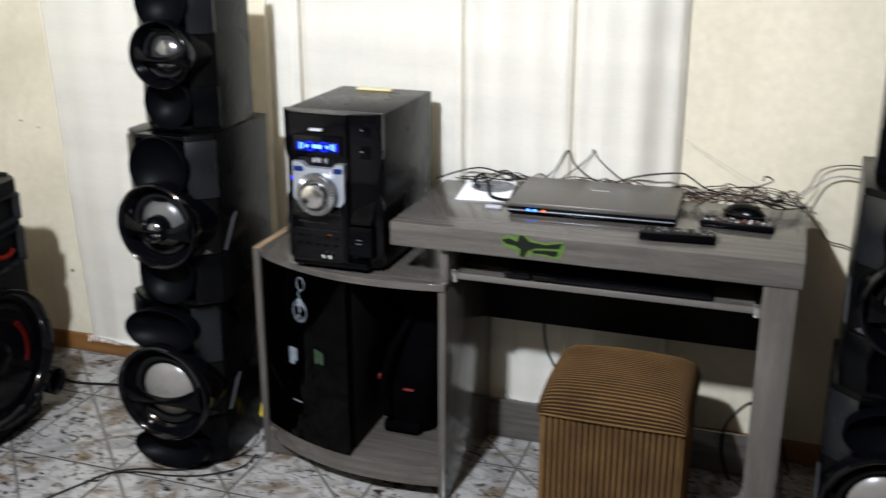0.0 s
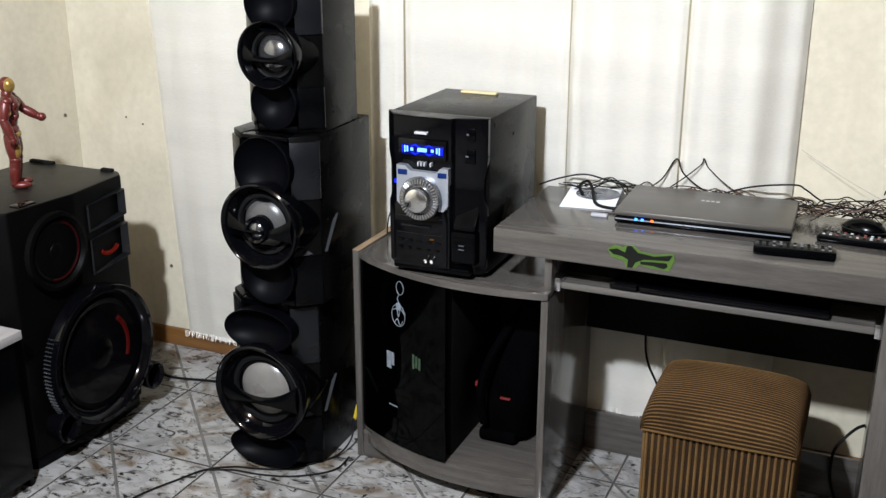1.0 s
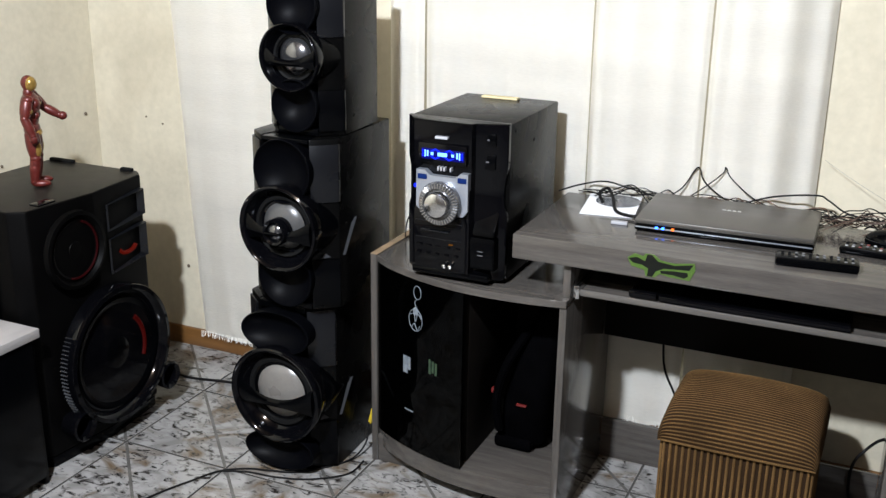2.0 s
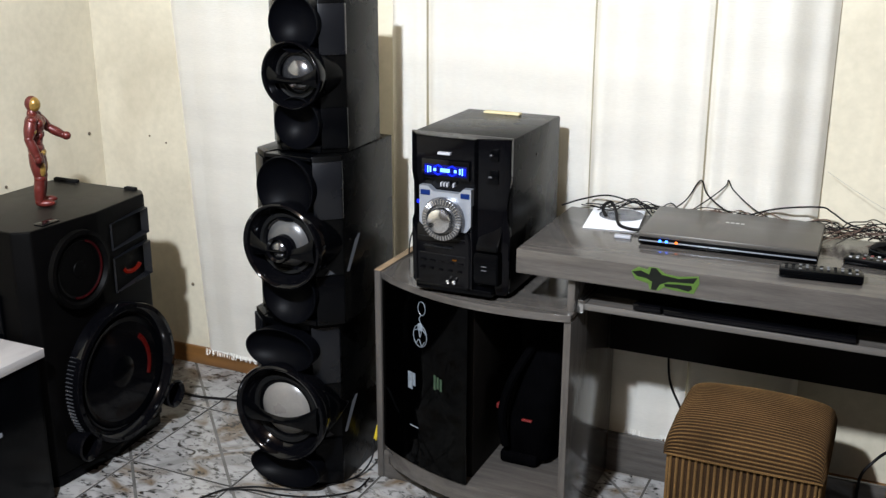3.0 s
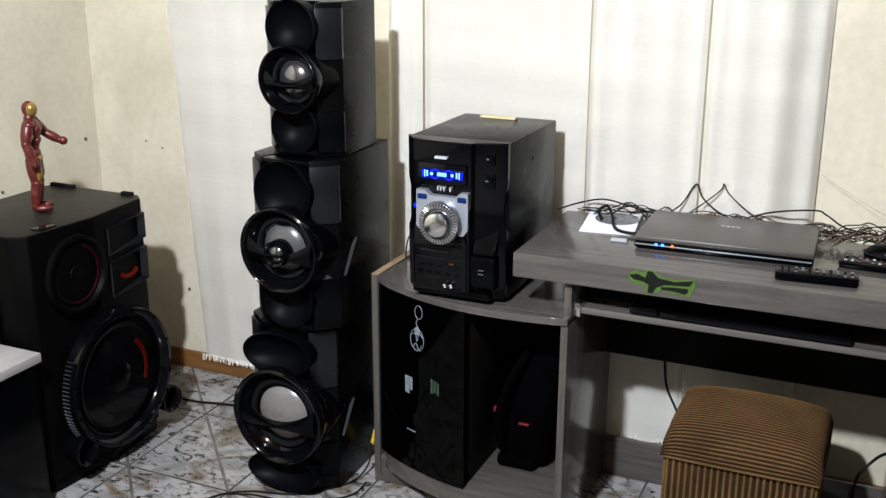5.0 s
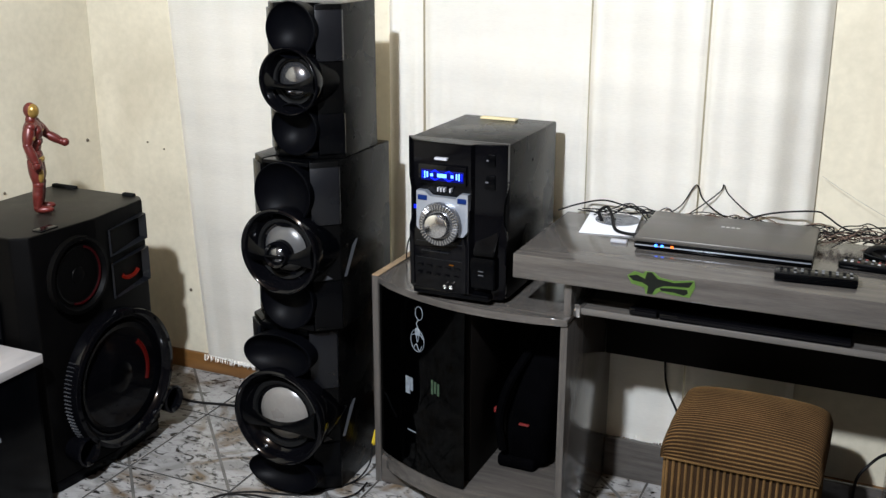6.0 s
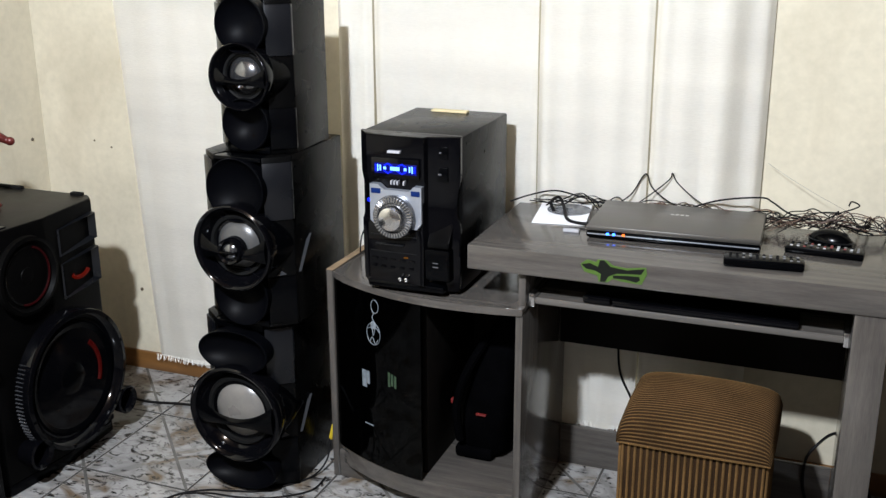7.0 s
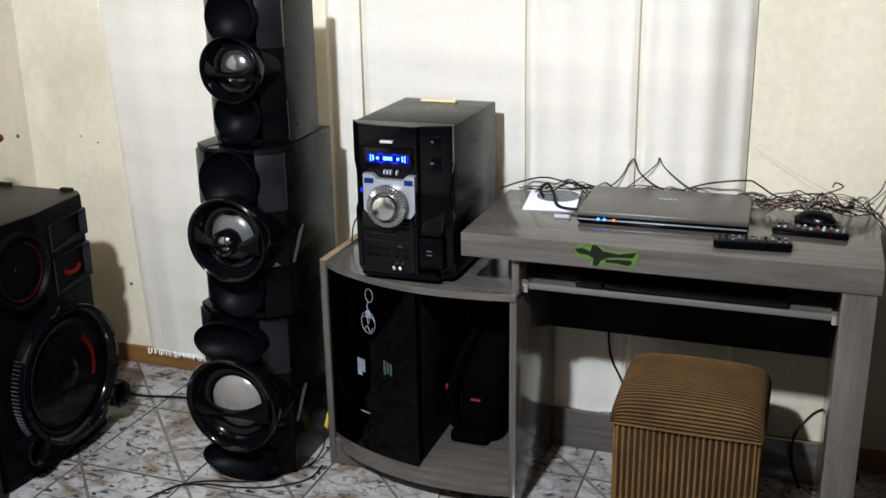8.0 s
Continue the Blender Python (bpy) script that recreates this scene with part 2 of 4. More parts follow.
# ---- curtains ----
def curtain(edges, y, z0, z1, wave, depth, label, lean=0.0, curl=0.0, fold=True):
    """Cloth panels hanging side by side, with soft uneven folds and a fringed hem."""
    ob = thing("curtain", pose(0, 0, 0), label, "curtain")
    rnd = random.Random(5)
    fr = bmesh.new()
    for p, (x0, x1) in enumerate(zip(edges, edges[1:])):
        bm = bmesh.new()
        nx, nz = max(20, int((x1 - x0) / 0.004)), 26
        x1 -= 0.0017
        rows = []
        for k in range(nz + 1):
            v = k / nz
            row = []
            for i in range(nx + 1):
                u = i / nx
                x = x0 + (x1 - x0) * u
                w = 0.5 * math.sin(2 * math.pi * x / wave + 0.9 * math.sin(4 * x + p)) * (0.8 + 0.3 * noise.noise((x * 3, v * 2, 7))) + 0.5 * noise.noise((x * 9, v * 0.7, y + p)) + 0.16 * noise.noise((x * 24, v * 1.6, p + 4))
                hem = 1.0 * math.exp(-(min(u, 1 - u) * (x1 - x0) / 0.012) ** 2)
                # a deep pleat between neighbouring panels, with a rounded fold beside it
                wide = 0.022 if p == 1 else 0.012
                lap = 1.25 * math.exp(-(u * (x1 - x0) / wide) ** 2) - 0.9 * math.exp(-((u * (x1 - x0) - 0.03) / 0.022) ** 2) * (0.7 + 0.6 * noise.noise((v * 2.2, p, 3))) + 0.5 * math.exp(-((1 - u) * (x1 - x0) / 0.008) ** 2)
                w += lap if fold else 0
                row.append(bm.verts.new((x + (lean * (1 - u) * max(0.0, 1 - (z0 + (z1 - z0) * v) / 1.35) if p == 0 else 0) + 0.006 * (1 - v) * noise.noise((p, v * 2.5, 2)) + 0.004 * noise.noise((u * 4, v * 4, 5)), y + (0.028 * max(0.0, 1 - u / 0.35) ** 2 if p == 0 and lean else 0) + (0.002 if p % 2 else -0.002) + curl * (max(0.0, (u - 0.55) / 0.45) ** 1.5 if p == len(edges) - 2 else 0) + depth * ((1.15 if p == len(edges) - 2 and p > 1 else 1) * w + 0.5 * hem), z0 + (z1 - z0) * v + (0.012 * noise.noise((x * 7, 3, 1)) if k == 0 else 0))))
            rows.append(row)
        for a, b in zip(rows, rows[1:]):
            for i in range(nx):
                bm.faces.new((a[i], a[i + 1], b[i + 1], b[i]))
        bmesh.ops.solidify(bm, geom=bm.faces[:], thickness=0.002)
        part("panel", bm, CURTAIN, ob)
        for i in range(int((x1 - x0) / 0.0048)):
            x = x0 + 0.0048 * i + rnd.uniform(0, 0.003)
            x += lean * (1 - (x - x0) / (x1 - x0)) * 0.95 if p == 0 else 0
            tube([(x, y, z0 + 0.012), (x + rnd.uniform(-0.006, 0.006), y - 0.004, z0 - rnd.uniform(0.002, 0.011))], 0.0009, fr, 4, 2)
    tagged(part("fringe", fr, CURTAIN, ob, "knotted white thread fringe"), kind="stuff")
    rod = bmesh.new()
    tube([(edges[0] - 0.05, y, z1 - 0.01), (edges[-1] + 0.05, y, z1 - 0.01)], 0.012, rod, 10, 2)
    part("rod", rod, CHROME, ob, "slim metal curtain rod")
    return ob


curtain((-2.235, -1.53), 2.735, 0.065, 2.12, 0.13, 0.0065, "white woven cotton curtain with fringed hem by the corner", lean=0.075, fold=False)
curtain((-1.414, -1.300, -0.819, -0.513, -0.227), 2.697, 0.10, 2.12, 0.098, 0.0125, "white woven cotton curtain behind the desk", curl=0.055)


# ---- desk with a cabinet side ----
def bow(x):
    """The cabinet front's line in plan."""
    u = min(max((x + 1.2635) / 0.536, 0), 1)
    return 2.337 - 0.099 * u - 0.058 * math.sin(math.pi * u ** 0.92) ** 0.9


def curve_front(x0, x1, back, inset=0.0, n=14):
    """Outline in plan of a shelf whose front bows out towards the desk."""
    pts = []
    for i in range(n + 1):
        u = i / n
        x = x0 + (x1 - x0) * u
        pts.append((x, bow(x) + inset))
    return pts + [(x1, back), (x0, back)]


CHIP = material("tan_chipboard", (0.20, 0.135, 0.075), 0.8, vary=0.35, scale=30, fine=220, bump=0.4)
BAND = material("grey_edge_band", (0.075, 0.068, 0.06), 0.45, vary=0.15, scale=6, stretch=(0.5, 6, 6))


def build_desk():
    d = thing("computer_desk", pose(0, 0, 0), "grey wood-laminate computer desk with a curved side cabinet", "desk")
    part("tabletop", block(-0.85, 0.10, 2.24, 2.66, 0.697, 0.757, 0.003), WOOD, d)
    part("leg", block(0.02, 0.092, 2.246, 2.64, 0, 0.6965, 0.002), WOOD_UP, d)
    part("side_panel", block(-0.727, -0.709, 2.243, 2.655, 0, 0.5915, 0.0015), WOOD_UP, d)
    part("side_panel", block(-1.282, -1.264, 2.337, 2.655, 0, 0.611, 0.0015), WOOD_UP, d)
    part("worn_edge", block(-1.2835, -1.2625, 2.338, 2.655, 0.6112, 0.6128, 0.0006), CHIP, d, "worn tan chipboard edge")
    part("cabinet_top", prism(curve_front(-1.2635, -0.709, 2.655), 0.592, 0.610, 0.002), WOOD, d)
    part("bottom_shelf", prism(curve_front(-1.2635, -0.7275, 2.635, 0.012), 0.082, 0.100, 0.002), WOOD, d)
    part("skirt", prism(curve_front(-1.2635, -0.7275, 2.345, 0.013)[:15] + [(x, y + 0.018) for x, y in reversed(curve_front(-1.2635, -0.7275, 2.345, 0.013)[:15])], 0.045, 0.0815, 0.002), WOOD, d, "curved grey skirt under the shelf")
    part("plinth", block(-1.2635, -0.7275, 2.340, 2.356, 0.0, 0.0815, 0.001), WOOD, d)
    # inner boards, coloured as dark as the shaded recess looks
    part("divider", block(-0.985, -0.970, 2.279, 2.632, 0.1005, 0.5915, 0.001), SHADED_BOARD, d)
    part("back_panel", block(-1.2635, -0.7275, 2.636, 2.640, 0.1, 0.5915, 0), SHADED_BOARD, d)
    part("modesty_panel", block(-0.7085, 0.0195, 2.60, 2.615, 0.39, 0.6965, 0.001), SHADED_BOARD, d)
    part("rear_rail", block(-0.7085, 0.0195, 2.64, 2.655, 0.0, 0.118, 0.001), WOOD, d)
    part("upper_side_panel", block(-0.727, -0.709, 2.262, 2.655, 0.6105, 0.6965, 0.001), WOOD_UP, d)
    tray = part("keyboard_tray", block(-0.690, 0.004, 2.285, 2.56, 0.615, 0.627, 0.002), WOOD, d)
    part("edge_band", block(-0.690, 0.004, 2.279, 2.2845, 0.6145, 0.630, 0.002), BAND, tray, "grey plastic edge band")
    for x0, x1 in ((-0.7085, -0.6905), (0.0045, 0.0195)):
        part("slide_rail", block(x0, x1, 2.275, 2.55, 0.607, 0.640, 0.002), CHROME, tray, "metal drawer slide")
    g = bmesh.new()
    pts = [(-1.2625 + 0.2935 * i / 12, bow(-1.2625 + 0.2935 * i / 12)) for i in range(13)]
    low = [[g.verts.new((x, y + 0.006 + t, z)) for x, y in pts] for z in (0.102, 0.590) for t in (0, 0.004)]
    for a, b in ((0, 2), (1, 3), (0, 1), (2, 3)):
        for i in range(len(pts) - 1):
            g.faces.new((low[a][i], low[a][i + 1], low[b][i + 1], low[b][i]))
    for i in (0, len(pts) - 1):
        g.faces.new((low[0][i], low[1][i], low[3][i], low[2][i]))
    door = part("glass_door", g, SMOKED, d, "smoked black curved glass door")
    return d, door


SMOKED = material("smoked_black_glass", (0.002, 0.002, 0.002), 0.05, vary=0.1, bump=0.0, spec=0.1, spread=0.02)
SMOKED.node_tree.nodes["Principled BSDF"].inputs["Transmission Weight"].default_value = 0.9
SMOKED.node_tree.nodes["Principled BSDF"].inputs["IOR"].default_value = 1.2
desk, glass_door = build_desk()


# ---- loudspeakers ----
BLADE = material("grey_facet_plastic", (0.032, 0.033, 0.036), 0.35, vary=0.1, scale=10)
CUP = material("black_dished_plastic", (0.0011, 0.0012, 0.0018), 0.45, vary=0.2, scale=10, spec=0.035, bump=0.02)
GREY_CONE = material("grey_cone", (0.055, 0.054, 0.053), 0.3, vary=0.15, scale=12, bump=0.03)
CAP = material("dark_mirror_cap", (0.16, 0.16, 0.165), 0.16, 0.9, vary=0.1, scale=10, bump=0.0)
def loudspeaker(w, d, h, ring_z, ring_r, cups, label, cone, lip=0.02, wide=False, out=1.0):
    """A black loudspeaker, front towards -y, standing on its base."""
    s = thing("loudspeaker", pose(0, 0, 0), label, "loudspeaker", "stacked loudspeakers")
    f = -d / 2
    r = ring_r
    # body with chamfered front corners and a channel down the front for the dishes
    plan = [(-w * 0.27, f + 0.05), (w * 0.27, f + 0.05), (w * 0.275, f), (w / 2, f + 0.050), (w * 0.47, d / 2), (-w * 0.47, d / 2), (-w / 2, f + 0.050), (-w * 0.275, f)]
    part("cabinet", prism(plan, 0.0, h, 0.003), VINYL, s)
    stops = [0.0]
    for cz, cr, stretch in sorted(cups):
        stops += [cz - 0.86 * cr, cz + 0.86 * cr]
    stops.append(h - 0.001)
    for z0, z1 in zip(stops[::2], stops[1::2]):
        if z1 - z0 > 0.01:
            part("baffle", block(-w * 0.268, w * 0.268, f - 0.002, f + 0.051, max(z0, 0.001), z1, 0.002), SATIN, s)
    for sx in (-1, 1):
        for z0, z1, m in ((h * 0.64, h - 0.014, FACET), (0.012, h * 0.30, SATIN)):
            e = [(sx * w * 0.29, f), (sx * w * 0.29, f - 0.003), (sx * (w / 2 + 0.002), f + 0.044), (sx * (w / 2 + 0.002), f + 0.052)]
            if sx < 0:
                e.reverse()
            part("front_facet", prism(e, z0, z1, 0.001), m, s, "dark grey angled facet" if m is FACET else "black angled facet")
        blade = bmesh.new()
        z0 = max(ring_z - 0.082, 0.03)
        tri = [(w / 2 - 0.034, f + 0.008, z0), (w / 2 + 0.004, f + 0.070, z0), (w / 2 + 0.004, f + 0.132, z0 + 0.088), (w / 2 - 0.036, f + 0.030, z0 - 0.004), (w / 2 - 0.006, f + 0.080, z0 - 0.004), (w / 2 - 0.008, f + 0.128, z0 + 0.080)]
        if wide or r > 0.12:
            vs = [blade.verts.new((sx * x, y, z)) for x, y, z in tri]
            for t in ((0, 1, 2), (3, 5, 4), (0, 3, 4, 1), (1, 4, 5, 2), (2, 5, 3, 0)):
                blade.faces.new([vs[i] for i in t])
            part("facet_blade", blade, BLADE, s, "grey pointed facet")
        else:
            blade.free()
    for cz, cr, stretch in cups:
        part("horn_cup", lathe([(q * cr, a + lip) for q, a in ((0.95, -0.045), (0.985, -0.012), (1.0, -0.004), (0.99, 0.0), (0.965, 0.0005), (0.94, -0.003), (0.85, -0.013), (0.72, -0.023), (0.55, -0.032), (0.35, -0.039), (0.15, -0.0425), (0.0, -0.043))],
                               at=(0, f, cz), squash=(stretch, 1)), CUP, s, "black dished horn cup")
    back = 0.06 * (1 - out)
    at = (0, f + back, ring_z)
    # trumpet ring: a proud outer lip, then a deep glossy slope down to the cone
    ring = part("woofer_ring", lathe([(r * 0.84, -0.02), (r * 0.94, 0.02), (r * 0.99, 0.062), (r, 0.074), (r * 0.985, 0.081), (r * 0.95, 0.084), (r * 0.91, 0.081), (r * 0.87, 0.072), (r * 0.83, 0.058), (r * 0.77, 0.050), (r * 0.73, 0.044)],
                                     at=at, steps=64), GLOSS, s, "glossy black woofer ring")
    part("surround", lathe([(r * 0.74, 0.03), (r * 0.73, 0.046), (r * 0.69, 0.054), (r * 0.63, 0.052), (r * 0.59, 0.042), (r * 0.57, 0.03)], at=at, steps=56), RUBBER, ring, "black rubber surround")
    part("cone", lathe([(r * 0.585, 0.034), (r * 0.54, 0.044), (r * 0.40, 0.054), (r * 0.2, 0.060), (0.0, 0.062)], at=at, steps=48), cone, ring, "silver-grey domed woofer cone")
    bar = bmesh.new()
    n = 20
    lo = []
    for i in range(n + 1):
        u = -1 + 2 * i / n
        x, y, z = u * r * 0.82, f + back - 0.072 - 0.010 * (1 - u * u), ring_z - r * 0.14 + r * 0.12 * u * u
        hgt = r * (0.085 + 0.20 * abs(u) ** 2.2)
        lo.append([bar.verts.new((x, y, z - hgt)), bar.verts.new((x, y - 0.006, z - 0.3 * hgt)), bar.verts.new((x, y - 0.006, z + 0.3 * hgt)), bar.verts.new((x, y, z + hgt)), bar.verts.new((x, y + 0.012, z))])
    for a, c in zip(lo, lo[1:]):
        for k in range(5):
            bar.faces.new((a[k], a[(k + 1) % 5], c[(k + 1) % 5], c[k]))
    bar.faces.new(lo[0])
    bar.faces.new(lo[-1][::-1])
    part("cross_bar", bar, SATIN, ring, "black bar across the woofer")
    if wide:
        part("cap_ring", lathe([(r * 0.30, 0.06), (r * 0.30, 0.092), (r * 0.27, 0.098), (r * 0.22, 0.094), (r * 0.20, 0.082)], at=(0, f + back, ring_z - r * 0.05)), GLOSS, ring, "glossy black tweeter ring")
        part("centre_cap", lathe([(r * 0.21, 0.07), (r * 0.20, 0.086), (r * 0.13, 0.094), (0, 0.097)], at=(0, f + back, ring_z - r * 0.05)), CAP, ring, "chrome tweeter cap")
        part("cap_bar", block(-r * 0.22, r * 0.22, f + back - 0.102, f + back - 0.088, ring_z - r * 0.10, ring_z - r * 0.03, 0.002), SATIN, ring, "black bar over the tweeter")
    else:
        part("ring_trim", lathe([(r * 0.56, 0.040), (r * 0.575, 0.047), (r * 0.60, 0.047), (r * 0.60, 0.040)], at=at, steps=48), SATIN, ring, "thin trim round the cone")
    # pods that taper back from the ring to a point on either flank
    for sx in (-1, 1):
        fin = bmesh.new()
        rows = []
        tip = Vector((sx * (w / 2 - 0.003), f + 0.088, ring_z - r * 0.02))
        for j in range(9):
            t = j / 8
            row = []
            for i in range(13):
                a = math.radians(-72 + 144 * i / 12)
                base = Vector((sx * r * 0.93 * math.cos(a) * 0.98, f + back - 0.056, ring_z + r * 0.86 * math.sin(a)))
                p = base.lerp(tip, t)
                p.z = tip.z + (base.z - tip.z) * (1 - t ** 1.5)
                p.x += sx * 0.005 * math.sin(math.pi * t) * math.cos(a)
                row.append(fin.verts.new(p))
            rows.append(row)
        for a, c in zip(rows, rows[1:]):
            for i in range(12):
                fin.faces.new((a[i], a[i + 1], c[i + 1], c[i]))
        bmesh.ops.remove_doubles(fin, verts=fin.verts, dist=1e-5)
        bmesh.ops.solidify(fin, geom=fin.faces[:], thickness=0.003)
        part("side_pod", fin, VINYL if r < 0.1 else SATIN, s, "pod tapering back from the woofer ring")
    return s


low_box = loudspeaker(0.262, 0.31, 0.485, 0.236, 0.138, ((0.412, 0.060, 1.75), (0.066, 0.055, 2.0)), "large black loudspeaker with a glossy ring and grey cone", CONE, lip=0.045, out=0.62)
low_box.matrix_basis = pose(-1.478, 2.365, 0)
mid_box = loudspeaker(0.25, 0.34, 0.448, 0.222, 0.113, ((0.365, 0.083, 1.0), (0.085, 0.080, 1.0)), "black loudspeaker with a chrome-capped woofer", GREY_CONE, lip=0.022, wide=True, out=0.5)
mid_box.matrix_basis = pose(-1.4445, 2.365, 0.4865)
top_box = loudspeaker(0.212, 0.235, 0.38, 0.195, 0.085, ((0.318, 0.070, 1.0), (0.075, 0.066, 1.0)), "small black loudspeaker on top of the stack", CAP, lip=0.02, out=0.3)
top_box.matrix_basis = pose(-1.428, 2.3525, 0.936)
copy_thing(low_box, pose(0.315, 2.365, 0))
copy_thing(mid_box, pose(0.3205, 2.365, 0.4865))
copy_thing(top_box, pose(0.323, 2.3525, 0.936))


# ---- party speaker in the corner ----
DUSTY = material("dusty_black_vinyl", (0.006, 0.0052, 0.0042), 0.45, vary=0.4, scale=18, fine=500, bump=0.2, spec=0.2, second=(0.014, 0.012, 0.0095))
MATT = material("matt_black_paper", (0.0009, 0.0008, 0.0008), 0.5, vary=0.2, spec=0.05)


def party_speaker():
    s = thing("party_speaker", pose(-2.213, 2.126, 0, 0, 0, 90), "big black party speaker with red-lit woofers", "loudspeaker")
    w, d, h = 0.492, 0.37, 0.735
    f = -d / 2
    plan = [(-w / 2, d / 2), (-w / 2, f + 0.05), (-w / 2 + 0.03, f + 0.01), (0, f - 0.01), (w / 2 - 0.03, f + 0.01), (w / 2, f + 0.04), (w / 2, d / 2)]
    body = part("body", prism(plan, 0.035, h, 0.006), MATT, s)
    part("base", prism([(x * 0.97, y * 0.98) for x, y in plan], 0.0, 0.0345, 0.004), SATIN, s)
    part("top_tab", block(w / 2 - 0.022, w / 2 - 0.006, d / 2 - 0.10, d / 2 - 0.01, h - 0.002, h + 0.010, 0.003), RUBBER, s)
    part("top_tab", block(w / 2 - 0.022, w / 2 - 0.006, f + 0.05, f + 0.09, h - 0.002, h + 0.010, 0.003), RUBBER, s)
    part("top_panel", prism([(x * 0.985, y * 0.985) for x, y in plan], h - 0.002, h + 0.0012, 0.0004), DUSTY, s, "dusty dark grey top")
    part("top_badge", block(-0.17, -0.11, f + 0.012, f + 0.045, h, h + 0.006, 0.002), GLOSS, s)
    wo = part("woofer_ring", lathe([(0.19, 0.0), (0.203, 0.01), (0.205, 0.04), (0.200, 0.052), (0.188, 0.054), (0.176, 0.045), (0.170, 0.03)], at=(0.022, f, 0.262), steps=72), GLOSS, s, "glossy black woofer ring")
    part("woofer_cone", lathe([(0.171, 0.02), (0.160, 0.036), (0.148, 0.032), (0.13, 0.022), (0.085, 0.012), (0.07, 0.02), (0.04, 0.032), (0, 0.036)], at=(0.022, f, 0.262), steps=64), SATIN, wo)
    arc = bmesh.new()
    tube([(0.022 + 0.112 * math.cos(a), f - 0.026, 0.262 + 0.112 * math.sin(a)) for a in [math.radians(-24 + 9 * i) for i in range(9)]], 0.009, arc)
    part("light_arc", arc, RED_GLOW, wo, "red-lit arc in the woofer")
    # fluted bright band on one flank of the ring housing
    fl = bmesh.new()
    for i in range(22):
        a = math.radians(148 + 3.2 * i)
        m = Matrix.Translation((0.022, 0, 0.262)) @ Matrix.Rotation(-a, 4, "Y")
        q = [fl.verts.new(m @ Vector(p)) for p in ((0.199, f - 0.012, -0.0042), (0.2075, f - 0.012, 0), (0.199, f - 0.012, 0.0042), (0.199, f - 0.036, -0.0042), (0.2075, f - 0.036, 0), (0.199, f - 0.036, 0.0042))]
        for t in ((0, 1, 4, 3), (1, 2, 5, 4), (0, 2, 1), (3, 4, 5), (0, 3, 5, 2)):
            fl.faces.new([q[k] for k in t])
    part("fluted_band", fl, DIAL_EDGE, wo, "fluted dark chrome band")
    for k in range(12):
        a = 2 * math.pi * (k + 0.5) / 12
        part("ring_screw", lathe([(0.005, 0), (0.005, 0.003), (0.002, 0.0035), (0, 0.002)], at=(0.022 + 0.192 * math.cos(a), f - 0.0525, 0.262 + 0.192 * math.sin(a)), steps=10), SATIN, wo)
    mi = part("mid_ring", lathe([(0.098, 0.0), (0.108, 0.014), (0.106, 0.028), (0.096, 0.03), (0.088, 0.018)], at=(-0.09, f, 0.602), steps=56), MATT, s)
    part("mid_cone", lathe([(0.089, 0.012), (0.08, 0.022), (0.06, 0.01), (0.03, 0.006), (0.022, 0.02), (0, 0.024)], at=(-0.09, f, 0.602), steps=48), MATT, mi)
    arc = bmesh.new()
    tube([(-0.09 + 0.078 * math.cos(a), f - 0.022, 0.602 + 0.078 * math.sin(a)) for a in [math.radians(-110 + 15 * i) for i in range(13)]], 0.003, arc)
    part("light_arc", arc, DIM_RED, mi, "dim red-lit arc")
    for z0, z1 in ((0.61, 0.70), (0.485, 0.60)):
        horn = bmesh.new()
        x0, x1 = 0.05, 0.206
        o = [(x0, z0), (x1, z0 + 0.015), (x1, z1), (x0, z1 - 0.012)]
        i = [(x0 + 0.03, z0 + 0.028), (x1 - 0.03, z0 + 0.03), (x1 - 0.03, z1 - 0.025), (x0 + 0.03, z1 - 0.028)]
        rows = [[horn.verts.new((x, y, z)) for x, z in ps] for ps, y in ((o, f + 0.04), (o, f - 0.006), ([(x * 0.97 + 0.15 * 0.03, z * 0.97 + (z0 + z1) / 2 * 0.03) for x, z in o], f - 0.010), (i, f + 0.03))]
        for a, b in zip(rows, rows[1:]):
            for k in range(4):
                horn.faces.new((a[k], a[(k + 1) % 4], b[(k + 1) % 4], b[k]))
        horn.faces.new(rows[-1])
        hp = part("horn", horn, FACET, s, "grey-edged horn opening")
        if z0 < 0.5:
            arc = bmesh.new()
            tube([(0.130 + 0.036 * math.cos(a), f + 0.000, (z0 + z1) / 2 + 0.008 + 0.022 * math.sin(a)) for a in [math.radians(200 + 14 * i) for i in range(11)]], 0.006, arc)
            part("light_arc", arc, HORN_RED, hp, "red-lit arc in the horn")
    for x in (-0.15, 0.215):
        part("port_tube", lathe([(0.03, -0.02), (0.042, 0.03), (0.043, 0.05), (0.038, 0.054), (0.030, 0.045), (0.026, 0.0)], at=(x, f, 0.112)), GLOSS, s, "glossy black bass port")
    grip = part("side_grip", block(-w / 2 - 0.012, -w / 2 + 0.002, -0.08, 0.06, 0.42, 0.56, 0.005), SATIN, s)
    return s


DIAL_EDGE = material("dark_chrome", (0.32, 0.32, 0.33), 0.2, 0.9, vary=0.1, scale=30, bump=0.0)
HORN_RED = glowing("red_horn_led", (1.0, 0.04, 0.01), 0.06)
DIM_RED = glowing("dim_red_led", (0.5, 0.005, 0.02), 0.014)
party_speaker()


